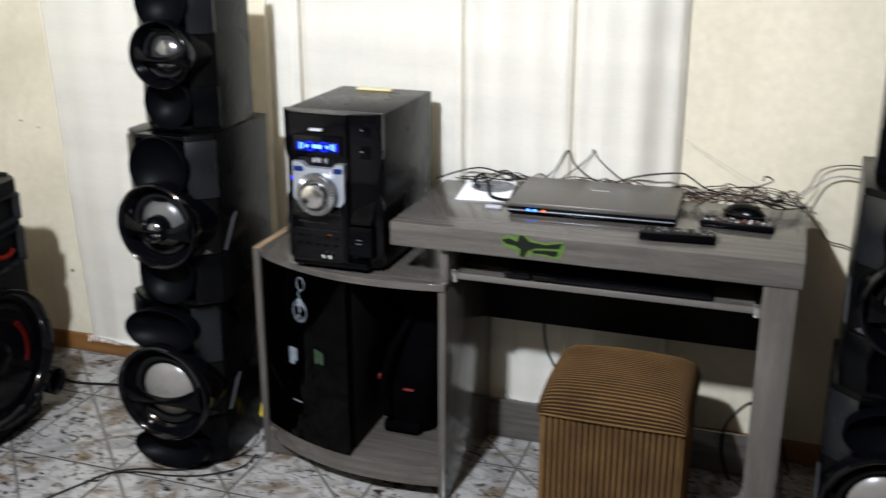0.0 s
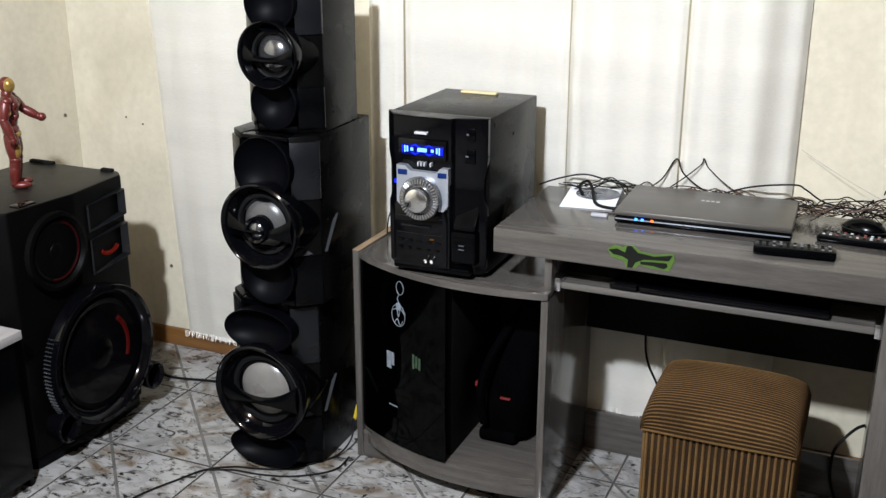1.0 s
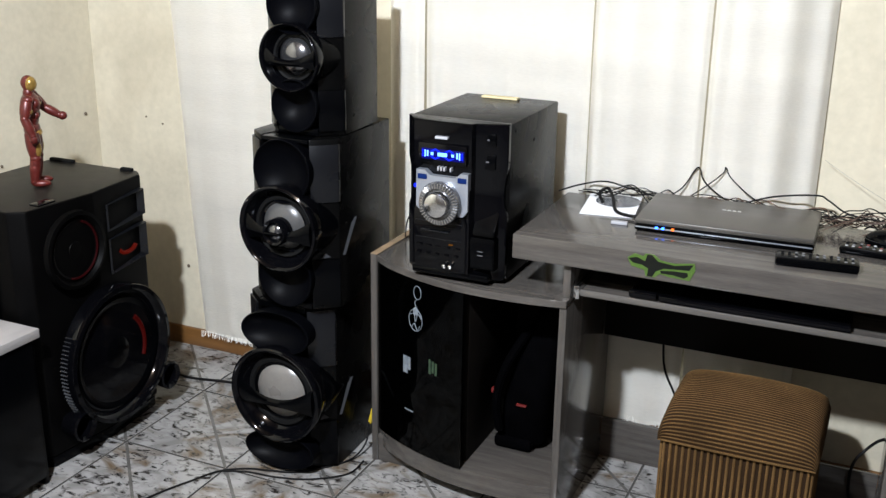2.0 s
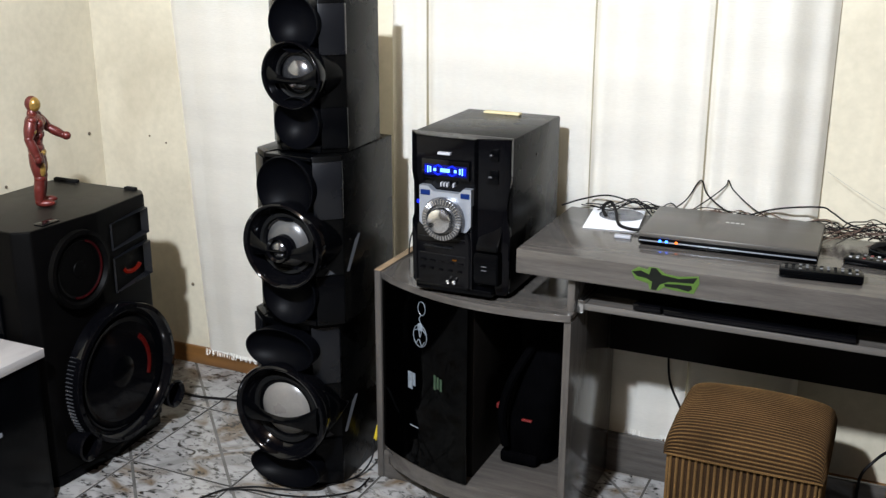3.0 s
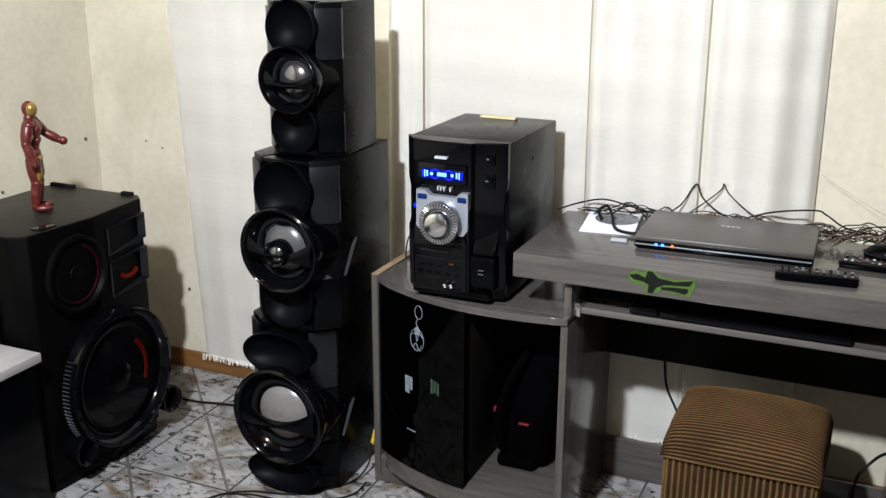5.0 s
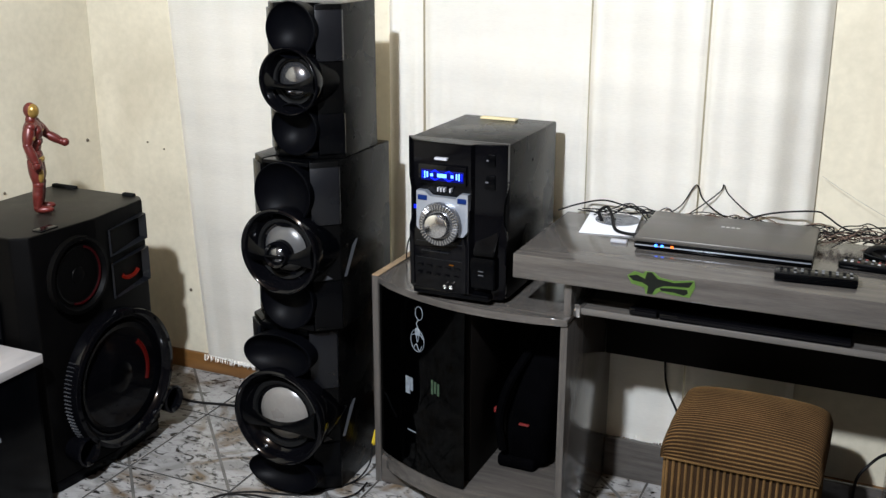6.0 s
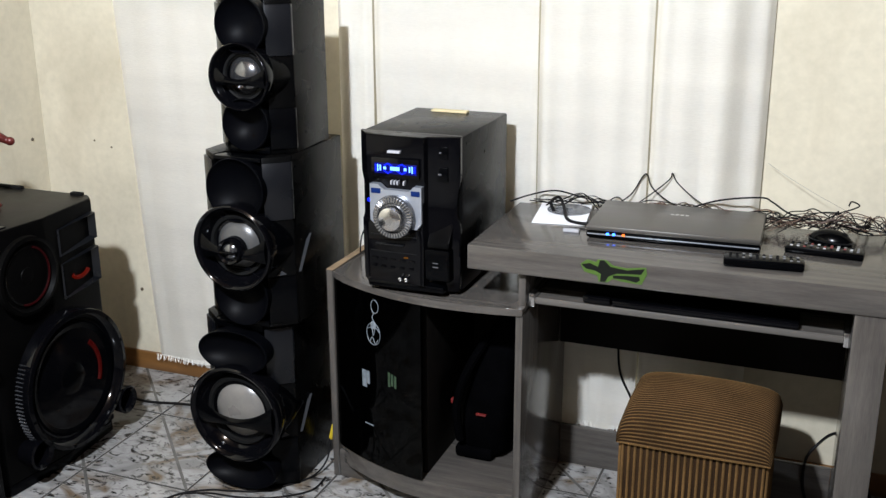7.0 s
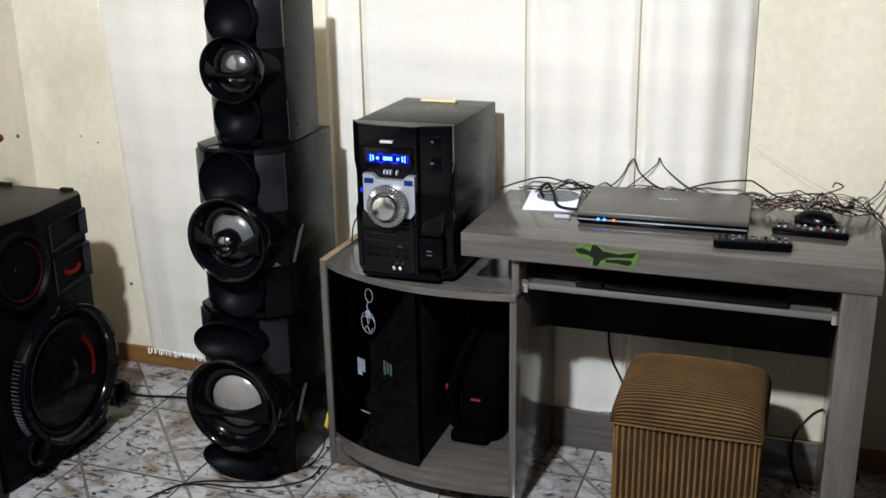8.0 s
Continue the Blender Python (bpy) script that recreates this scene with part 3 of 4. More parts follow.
# ---- low rack beside the party speaker ----
def low_rack():
    r = thing("low_rack", pose(0, 0, 0), "low black media rack with a pale grey top", "rack")
    part("top_board", block(-2.50, -1.98, 0.75, 1.855, 0.425, 0.45, 0.002), PALE_WOOD, r, "pale grey wood-look top board")
    part("side_panel", block(-2.49, -2.0, 1.835, 1.85, 0.0, 0.4245, 0.002), SATIN, r)
    part("side_panel", block(-2.49, -2.0, 0.76, 0.775, 0.0, 0.4245, 0.002), SATIN, r)
    part("front_panel", block(-2.005, -1.99, 0.776, 1.834, 0.03, 0.4245, 0.002), SATIN, r)
    part("badge", block(-1.9895, -1.988, 1.56, 1.70, 0.27, 0.282, 0.0005), SILVER, r, "small silver badge")
    return r


PALE_WOOD = material("pale_grey_board", (0.33, 0.31, 0.295), 0.4, vary=0.12, scale=4, fine=40, stretch=(5, 0.6, 5))
low_rack()


# ---- mini system ----
def mini_system():
    s = thing("mini_stereo", pose(-1.008, 2.412, 0.6105), "black mini stereo system with a lit blue display", "stereo")
    w, h = 0.261, 0.396
    part("casing", block(-w / 2, w / 2, -0.13, 0.212, 0.012, h, 0.004), VINYL, s)
    # the front swells forward and narrows at the waist
    fr = bmesh.new()
    levels = [(0.012, 0.95, 0.036), (0.03, 0.99, 0.046), (0.13, 1.0, 0.052), (0.175, 1.0, 0.05), (0.205, 0.93, 0.036), (0.245, 0.93, 0.036), (0.30, 1.0, 0.05), (0.375, 1.0, 0.052), (0.3955, 1.0, 0.052)]
    xs = [-1, -0.74, -0.6, -0.2, 0.2, 0.40, 0.44, 0.75, 0.97, 1]

    def swell(x):
        """How far the front stands out: full in the middle, cut back at either corner."""
        return np.interp(x, (-1, -0.74, -0.2, 0.40, 0.44, 0.97, 1), (0.12, 0.93, 1.0, 0.97, 0.70, 0.30, 0.22))

    rows = []
    for z, k, out in levels:
        row = []
        for x in xs:
            row.append(fr.verts.new((x * w / 2 * k, -0.131 - out * swell(x), z)))
        rows.append(row)
    backs = [[fr.verts.new((x * w / 2 * k, -0.1305, z)) for x in (-1, 1)] for z, k, out in levels]
    for a, b, c, d in zip(rows, rows[1:], backs, backs[1:]):
        for i in range(len(xs) - 1):
            fr.faces.new((a[i], a[i + 1], b[i + 1], b[i]))
        fr.faces.new((c[0], a[0], b[0], d[0]))
        fr.faces.new((a[-1], c[1], d[1], b[-1]))
    fr.faces.new([*rows[-1], backs[-1][1], backs[-1][0]])
    fr.faces.new([*rows[0][::-1], backs[0][0], backs[0][1]])
    panel = part("front_panel", fr, GLOSS, s, "glossy black moulded front")
    lead = [(x * w / 2, -0.131 - 0.052 * swell(x)) for x in xs]
    part("top_cover", prism(lead + [(w / 2, -0.1295), (-w / 2, -0.1295)], 0.3958, 0.3985, 0.0008), VINYL, s, "charcoal cover over the bowed front")
    y = -0.187
    disp = part("display", block(-0.088, 0.035, y - 0.003, y + 0.02, 0.298, 0.345, 0.002), GLOSS, panel)
    # level bars at both ends, and arrows that meet at a bright bar in the middle
    for x0, x1, z0, z1, m in ((-0.078, -0.075, 0.312, 0.329, BLUE_GLOW), (-0.072, -0.069, 0.312, 0.329, PALE_GLOW), (-0.066, -0.062, 0.314, 0.328, PALE_GLOW), (-0.056, -0.049, 0.317, 0.324, PALE_GLOW),
                              (-0.038, -0.014, 0.316, 0.325, PALE_GLOW), (-0.003, 0.004, 0.317, 0.324, PALE_GLOW), (0.010, 0.014, 0.314, 0.328, PALE_GLOW), (0.017, 0.020, 0.312, 0.329, PALE_GLOW), (0.023, 0.027, 0.312, 0.329, BLUE_GLOW)):
        part("display_segment", block(x0, x1, y - 0.005, y - 0.002, z0, z1, 0.0006), m, disp, "lit blue display segment")
    for cx in (-0.044, -0.008):
        for sz in (-1, 1):
            sg = bmesh.new()
            vs = [sg.verts.new((cx + dx, y - 0.0045 + dy, 0.3205 + sz * dz)) for dy in (0, 0.002) for dx, dz in ((-0.014, 0.0065), (0.0, 0.0135), (0.014, 0.0065), (0.006, 0.0062), (0.0, 0.0095), (-0.006, 0.0062))]
            sg.faces.new(vs[:6])
            for i in range(6):
                sg.faces.new((vs[i], vs[(i + 1) % 6], vs[6 + (i + 1) % 6], vs[6 + i]))
            part("display_segment", sg, BLUE_GLOW, disp, "lit blue display segment")
    part("display_glow", block(-0.080, 0.030, y - 0.0036, y - 0.002, 0.307, 0.333, 0.001), BLUE_DEEP, disp, "deep blue lit display field")
    for i, x in enumerate((-0.030, -0.022, -0.014, 0.002)):
        part("display_segment", block(x, x + 0.003, y - 0.005, y + 0.01, 0.281, 0.291, 0.0006), WHITE_MARK, panel)
    part("brand_bar", block(-0.037, -0.005, y - 0.006, y + 0.01, 0.358, 0.3635, 0.0008), WHITE_MARK, panel, "small pale brand plate")
    # silver plate round the knob
    pl = bmesh.new()
    o = [(-0.092, 0.28), (-0.07, 0.28), (-0.055, 0.268), (0.010, 0.268), (0.022, 0.28), (0.042, 0.28), (0.042, 0.19), (0.030, 0.175), (-0.075, 0.175), (-0.092, 0.19)]
    a = [pl.verts.new((x, y + 0.012, z)) for x, z in o]
    b = [pl.verts.new((x, y - 0.006, z)) for x, z in o]
    pl.faces.new(b)
    for i in range(len(o)):
        pl.faces.new((a[i], a[(i + 1) % len(o)], b[(i + 1) % len(o)], b[i]))
    plate = part("control_plate", pl, SILVER, panel, "silver control plate")
    for x0, x1 in ((-0.088, -0.064), (0.016, 0.038)):
        part("button", block(x0, x1, y - 0.009, y - 0.005, 0.258, 0.270, 0.001), BLUE_BUTTON, plate, "blue-lit button")
    kx, kz = -0.026, 0.205
    part("dial_ring", lathe([(0.052, 0.0), (0.054, 0.012), (0.051, 0.020), (0.038, 0.022), (0.036, 0.014)], at=(kx, y - 0.004, kz), steps=48), DIAL, plate, "ribbed grey dial ring")
    ribs = bmesh.new()
    for i in range(40):
        t = 2 * math.pi * i / 40
        m = Matrix.Translation((kx, y - 0.004, kz)) @ Matrix.Rotation(t, 4, "Y")
        vs = block(-0.0012, 0.0012, -0.0245, -0.019, 0.039, 0.050, 0)
        vs.transform(m)
        me = bpy.data.meshes.new("tmp")
        vs.to_mesh(me)
        vs.free()
        ribs.from_mesh(me)
        bpy.data.meshes.remove(me)
    part("dial_ribs", ribs, CHROME, plate, "bright ribs round the dial")
    part("volume_knob", lathe([(0.030, 0.01), (0.030, 0.032), (0.028, 0.038), (0.020, 0.041), (0.008, 0.0415), (0, 0.0415)], at=(kx, y - 0.004, kz), steps=40), CHROME, plate, "polished volume knob")
    disp.location.x = plate.location.x = 0.008
    # right-hand column
    for z0, z1 in ((0.345, 0.375), (0.29, 0.325)):
        part("button", block(0.060, 0.104, -0.1590, -0.140, z0, z1, 0.002), SATIN, panel)
        part("button_mark", block(0.078, 0.088, -0.1596, -0.150, (z0 + z1) / 2 - 0.002, (z0 + z1) / 2 + 0.002, 0.0004), DULL_MARK, panel, "faint grey symbol")
    # armrest-like block low on the right, with a ramp for a top
    for prof, x0, x1, m, name in (([(-0.140, 0.198), (-0.176, 0.146), (-0.180, 0.130), (-0.140, 0.127)], 0.058, 0.113, SATIN, "ramp"), ([(-0.13, 0.124), (-0.180, 0.124), (-0.184, 0.110), (-0.180, 0.050), (-0.172, 0.043), (-0.13, 0.043)], 0.053, 0.115, SATIN, "cassette_flap")):
        rb = bmesh.new()
        one, two = [[rb.verts.new((x, yy, z)) for yy, z in prof] for x in (x0, x1)]
        rb.faces.new(one)
        rb.faces.new(two[::-1])
        for i in range(len(prof)):
            rb.faces.new((one[i], two[i], two[(i + 1) % len(prof)], one[(i + 1) % len(prof)]))
        bmesh.ops.bevel(rb, geom=rb.edges[:], offset=0.0025, segments=2, affect="EDGES")
        part(name, rb, m, panel)
    part("side_cheek", block(0.045, 0.052, -0.186, -0.14, 0.03, 0.24, 0.003), GLOSS, panel, "glossy black cheek")
    for z in (0.082, 0.092):
        part("button_mark", block(0.074, 0.088, -0.1845, -0.180, z, z + 0.0022, 0.0004), DULL_MARK, panel, "faint grey symbol")
    part("lower_lip", block(-0.104, 0.100, -0.176, -0.14, 0.012, 0.030, 0.006), SATIN, panel)
    for x in (-0.09, -0.065, -0.04, -0.015, 0.01):
        part("button", block(x, x + 0.016, y + 0.0042, y + 0.02, 0.086, 0.091, 0.0008), GLOSS, panel)
        part("button", block(x, x + 0.012, y + 0.0042, y + 0.02, 0.066, 0.070, 0.0008), GLOSS, panel)
    for z in (0.108, 0.150):
        part("front_seam", block(-0.090, 0.044, y + 0.0048, y + 0.02, z, z + 0.0016, 0.0005), FACET, panel, "fine grey seam")
    for x in (-0.112, 0.034):
        cheek = bmesh.new()
        prof = [(0.0, 0.030), (0.012, 0.034), (0.012, 0.150), (0.004, 0.172), (0.0, 0.172)]
        yy = y + 0.006 if x > 0 else y + 0.022
        one, two = [[cheek.verts.new((x + dx, yy + dy, z)) for dx, z in prof] for dy in (-0.008, 0.02)]
        cheek.faces.new(one)
        for i in range(len(prof)):
            cheek.faces.new((one[i], two[i], two[(i + 1) % len(prof)], one[(i + 1) % len(prof)]))
        bmesh.ops.bevel(cheek, geom=cheek.edges[:], offset=0.002, segments=2, affect="EDGES")
        part("front_cheek", cheek, GLOSS, panel, "glossy raised cheek")
    part("disc_slot", block(-0.075, 0.0, y - 0.003, y + 0.02, 0.128, 0.131, 0.001), FACET, panel)
    part("usb_light", block(-0.002, 0.009, y + 0.0035, y + 0.02, 0.0965, 0.0995, 0.0006), ORANGE_DIM, panel, "small orange usb light")
    for x in (-0.012, 0.004):
        part("socket", lathe([(0.005, 0.0), (0.005, 0.008), (0.003, 0.009), (0, 0.004)], at=(x, y + 0.008, 0.042)), CHROME, panel, "small metal socket")
    part("side_light", block(-0.111, -0.104, -0.1535, -0.140, 0.222, 0.232, 0.002), BLUE_GLOW, panel, "small blue side light")
    part("screw", lathe([(0.004, 0), (0.004, 0.003), (0, 0.004)], around="x", at=(w / 2 - 0.001, 0.03, 0.33)), SATIN, s)
    part("screw", lathe([(0.003, 0), (0.003, 0.003), (0, 0.004)], around="x", at=(w / 2 - 0.001, -0.10, 0.375)), SATIN, s)
    for x in (-0.1, 0.1):
        for yy in (-0.1, 0.16):
            part("foot", lathe([(0.014, 0), (0.014, 0.012)], around="z", at=(x, yy, 0)), RUBBER, s)
    return s


DIAL = material("dark_dial_metal", (0.16, 0.16, 0.165), 0.25, 0.8, vary=0.15, scale=40, bump=0.02)
BLUE_DEEP = glowing("deep_blue_field", (0.005, 0.012, 1.0), 0.16)
BLUE_BUTTON = glowing("blue_button", (0.02, 0.10, 0.6), 0.25)
ORANGE_DIM = glowing("dim_orange_mark", (1.0, 0.35, 0.02), 0.12)
DULL_MARK = material("dull_grey_print", (0.06, 0.06, 0.065), 0.5, vary=0.1)
WHITE_MARK = material("pale_print", (0.34, 0.34, 0.36), 0.5, vary=0.05)
mini_system()
solid("paper_strip", block(-1.075, -0.975, 2.575, 2.598, 1.0067, 1.012, 0.001), material("yellowed_paper", (0.62, 0.52, 0.30), 0.8, vary=0.1), "yellowed paper strip lying on the stereo", "paper")


# ---- striped stool ----
def stool():
    s = thing("storage_stool", pose(-0.29, 2.375, 0), "brown striped plush storage stool with padded lid", "stool")
    w, d, h = 0.335, 0.30, 0.335
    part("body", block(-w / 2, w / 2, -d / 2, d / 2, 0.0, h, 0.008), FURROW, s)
    # upright ribs on the four sides
    n = 23
    ribs = bmesh.new()
    for i in range(n):
        x = -w / 2 + w * (i + 0.5) / n
        for yy in (-d / 2, d / 2):
            block(x - 0.0033, x + 0.0033, yy - 0.004, yy + 0.004, 0.004, h - 0.004, 0.002, ribs, 1)
    for i in range(21):
        yy = -d / 2 + d * (i + 0.5) / 21
        for x in (-w / 2, w / 2):
            block(x - 0.004, x + 0.004, yy - 0.0033, yy + 0.0033, 0.004, h - 0.004, 0.002, ribs, 1)
    tagged(part("side_ribs", ribs, CLOTH, s, "tan upright plush ribs"), kind="stuff")
    # padded lid with ribs running across
    lid = bmesh.new()
    nx, ny = 40, 246
    rows = []
    W, D = w / 2 + 0.012, d / 2 + 0.012
    # evenly spaced steps along the padded cross-section
    line = []
    for k in range(401):
        ang = (-1 + 2 * k / 400) * math.pi / 2
        line.append((math.copysign(abs(math.sin(ang)) ** 0.62, ang), max(math.cos(ang), 0.0) ** 0.55))
    run = np.cumsum([0] + [math.hypot((q[0] - p[0]) * D, (q[1] - p[1]) * 0.085) for p, q in zip(line, line[1:])])
    even = np.linspace(0, run[-1], ny + 1)
    ys, ups = np.interp(even, run, [p[0] for p in line]), np.interp(even, run, [p[1] for p in line])
    for j in range(ny + 1):
        yy, up = float(ys[j]), float(ups[j])
        row = []
        for i in range(nx + 1):
            u = -1 + 2 * i / nx
            side = (1 - abs(u) ** 10) ** 0.45
            z = h - 0.014 + (0.070 + 0.013 * (1 - u * u)) * up * (0.35 + 0.65 * side)
            rib = 1 + 0.010 * math.cos(2 * math.pi * j / 6)
            row.append(lid.verts.new((u * W * (1 - 0.03 * (1 - up)), yy * D * rib * (1 - 0.02 * u * u), z + 0.0016 * math.cos(2 * math.pi * j / 6))))
        rows.append(row)
    for a, b in zip(rows, rows[1:]):
        for i in range(nx):
            lid.faces.new((a[i], a[i + 1], b[i + 1], b[i]))
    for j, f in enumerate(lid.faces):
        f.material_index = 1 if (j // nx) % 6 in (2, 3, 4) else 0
    edge = [e for e in lid.edges if e.is_boundary]
    down = bmesh.ops.extrude_edge_only(lid, edges=edge)
    for vtx in [g for g in down["geom"] if isinstance(g, bmesh.types.BMVert)]:
        vtx.co.z = h - 0.016
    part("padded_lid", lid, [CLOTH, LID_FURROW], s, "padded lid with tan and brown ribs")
    return s


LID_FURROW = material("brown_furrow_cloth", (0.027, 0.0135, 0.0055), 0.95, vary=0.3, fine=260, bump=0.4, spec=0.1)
stool()


# ---- things on the desk ----
TOPZ = 0.757


def laptop():
    s = thing("laptop", pose(-0.400, 2.53, TOPZ + 0.0005, 0, 0, 1.8), "closed dark grey laptop on the desk", "laptop")
    part("base", block(-0.203, 0.203, -0.133, 0.116, 0.003, 0.020, 0.005), SATIN, s)
    lid = part("lid", block(-0.203, 0.203, -0.135, 0.118, 0.0205, 0.034, 0.005), LAPTOP_LID, s, "dark grey metal lid")
    for k in range(4):
        part("logo_bar", block(-0.022 + 0.012 * k, -0.014 + 0.012 * k, 0.020, 0.028, 0.0338, 0.0345, 0.0002), GREY_KEY2, lid, "small silver maker's mark")
    part("front_trim", block(-0.200, 0.200, -0.1355, -0.1325, 0.0115, 0.0145, 0.0008), SILVER, s, "slim silver front trim")
    for x, m in ((-0.150, BLUE_LED), (-0.135, BLUE_LED), (-0.112, ORANGE_GLOW)):
        part("status_light", block(x - 0.003, x + 0.003, -0.1385, -0.133, 0.013, 0.018, 0.001), m, s, "lit status light")
    for x in (-0.17, 0.17):
        for y in (-0.11, 0.11):
            part("foot", lathe([(0.008, 0), (0.008, 0.0035)], around="z", at=(x, y, 0)), RUBBER, s)
    return s


GREY_KEY2 = material("dull_silver_mark", (0.42, 0.42, 0.40), 0.4, vary=0.3, scale=200)
BLUE_LED = glowing("blue_led", (0.03, 0.15, 1.0), 8.0)
LAPTOP_LID = material("dark_grey_metal_lid", (0.080, 0.073, 0.064), 0.34, 0.35, vary=0.15, scale=6, fine=300, bump=0.03, stretch=(0.5, 6, 1))
laptop()


def remote(m, label, l, w, h, marks):
    s = thing("remote_control", m, label, "remote control", "remote controls on the desk")
    part("case", block(-l / 2, l / 2, -w / 2, w / 2, 0, h, 0.006), SATIN, s)
    rnd = random.Random(3)
    for i in range(11):
        for j in range(3):
            x, y = -l / 2 + 0.014 + i * (l - 0.028) / 10, (j - 1) * w * 0.28
            part("button", block(x - 0.0032, x + 0.0032, y - 0.003, y + 0.003, h - 0.001, h + 0.0018, 0.001, None, 1), rnd.choice(marks), s)
    return s


GREY_KEY = material("grey_rubber_keys", (0.12, 0.12, 0.12), 0.6, vary=0.1)
PALE_KEY = material("pale_rubber_keys", (0.42, 0.42, 0.42), 0.6, vary=0.1)
RED_KEY = material("red_rubber_key", (0.16, 0.025, 0.02), 0.6, vary=0.1)
remote(pose(-0.178, 2.317, TOPZ, 0, 0, 5), "black remote control near the desk edge", 0.172, 0.05, 0.022, [GREY_KEY, RUBBER, RUBBER, GREY_KEY, RUBBER])
remote(pose(-0.055, 2.455, TOPZ, 0, 0, -4), "black remote control with grey keys by the mouse", 0.172, 0.046, 0.018, [GREY_KEY, PALE_KEY, GREY_KEY, RED_KEY, RUBBER])


def mouse():
    s = thing("computer_mouse", pose(-0.045, 2.545, TOPZ, 0, 0, 70), "black computer mouse with a dark grey band", "mouse")
    b = bmesh.new()
    bmesh.ops.create_uvsphere(b, u_segments=28, v_segments=14, radius=1)
    for v in b.verts:
        v.co = Vector((v.co.x * 0.031, v.co.y * 0.052, max(v.co.z, -0.15) * 0.032 + 0.005))
    part("shell", b, SATIN, s)
    band = bmesh.new()
    tube([(0.0315 * math.cos(a), 0.0525 * math.sin(a), 0.012) for a in [2 * math.pi * i / 20 for i in range(21)]], 0.0018, band)
    part("band", band, FACET, s, "dark grey band round the shell")
    part("wheel", lathe([(0.008, -0.003), (0.009, 0), (0.008, 0.003)], around="x", at=(0, -0.03, 0.026), steps=16), RUBBER, s)
    return s


mouse()


def paper_and_disc():
    s = solid("paper_sheet", block(-0.066, 0.070, -0.098, 0.105, 0, 0.0015, 0), material("white_paper", (0.8, 0.8, 0.8), 0.7, vary=0.04, bump=0.05), "white paper sleeve lying on the desk", "paper", m=pose(-0.708, 2.578, TOPZ + 0.0006, 0, 0, 8))
    d = solid("compact_disc", lathe([(0.010, 0), (0.058, 0), (0.058, 0.0012), (0.010, 0.0012), (0.010, 0)], around="z"), DISC, "grey compact disc on a paper sleeve", "disc", m=pose(-0.70, 2.62, TOPZ + 0.0024))
    return s, d


DISC = material("grey_disc", (0.22, 0.23, 0.25), 0.22, 0.5, vary=0.1)
paper_and_disc()
solid("usb_stick", block(-0.02, 0.02, -0.007, 0.007, 0, 0.008, 0.002), WHITE_MARK, "small white usb stick beside the laptop", "usb stick", m=pose(-0.645, 2.43, TOPZ, 0, 0, 5))


def keyboard():
    s = thing("keyboard", pose(-0.36, 2.345, 0.6275), "slim black computer keyboard on the tray", "keyboard")
    part("case", block(-0.215, 0.270, -0.05, 0.08, 0, 0.016, 0.004), SATIN, s)
    part("wrist_bar", block(-0.215, -0.150, -0.062, -0.045, 0.004, 0.02, 0.003), GLOSS, s)
    part("wrist_bar", block(-0.145, 0.270, -0.060, -0.045, 0.002, 0.016, 0.003), GLOSS, s)
    return s


keyboard()


# ---- figurine on the party speaker ----
def ball(bm, centre, size, index=0, turn=None):
    made = bmesh.ops.create_uvsphere(bm, u_segments=16, v_segments=10, radius=1)["verts"]
    m = Matrix.Translation(centre) @ (turn or Matrix.Identity(4)) @ Matrix.Diagonal((*size, 1))
    bmesh.ops.transform(bm, matrix=m, verts=made)
    for f in {f for v in made for f in v.link_faces}:
        f.material_index = index


def limb(bm, points, radii, index=0):
    """A tapered limb with rounded joints."""
    for (a, b), (ra, rb) in zip(zip(points, points[1:]), zip(radii, radii[1:])):
        a, b = Vector(a), Vector(b)
        n = max(3, int((b - a).length / (0.5 * min(ra, rb))))
        way = (b - a).normalized()
        side = way.orthogonal().normalized()
        up = way.cross(side)
        rings = []
        for i in range(n + 1):
            t = i / n
            r = ra + (rb - ra) * t + 0.18 * max(ra, rb) * math.sin(math.pi * t)
            p = a + (b - a) * t
            rings.append([bm.verts.new(p + r * (math.cos(2 * math.pi * k / 12) * side + math.sin(2 * math.pi * k / 12) * up)) for k in range(12)])
        for one, two in zip(rings, rings[1:]):
            for k in range(12):
                bm.faces.new((one[k], one[(k + 1) % 12], two[(k + 1) % 12], two[k])).material_index = index
        for end in (rings[0], rings[-1]):
            bm.faces.new(end).material_index = index
        ball(bm, b, (rb * 1.05,) * 3, index)


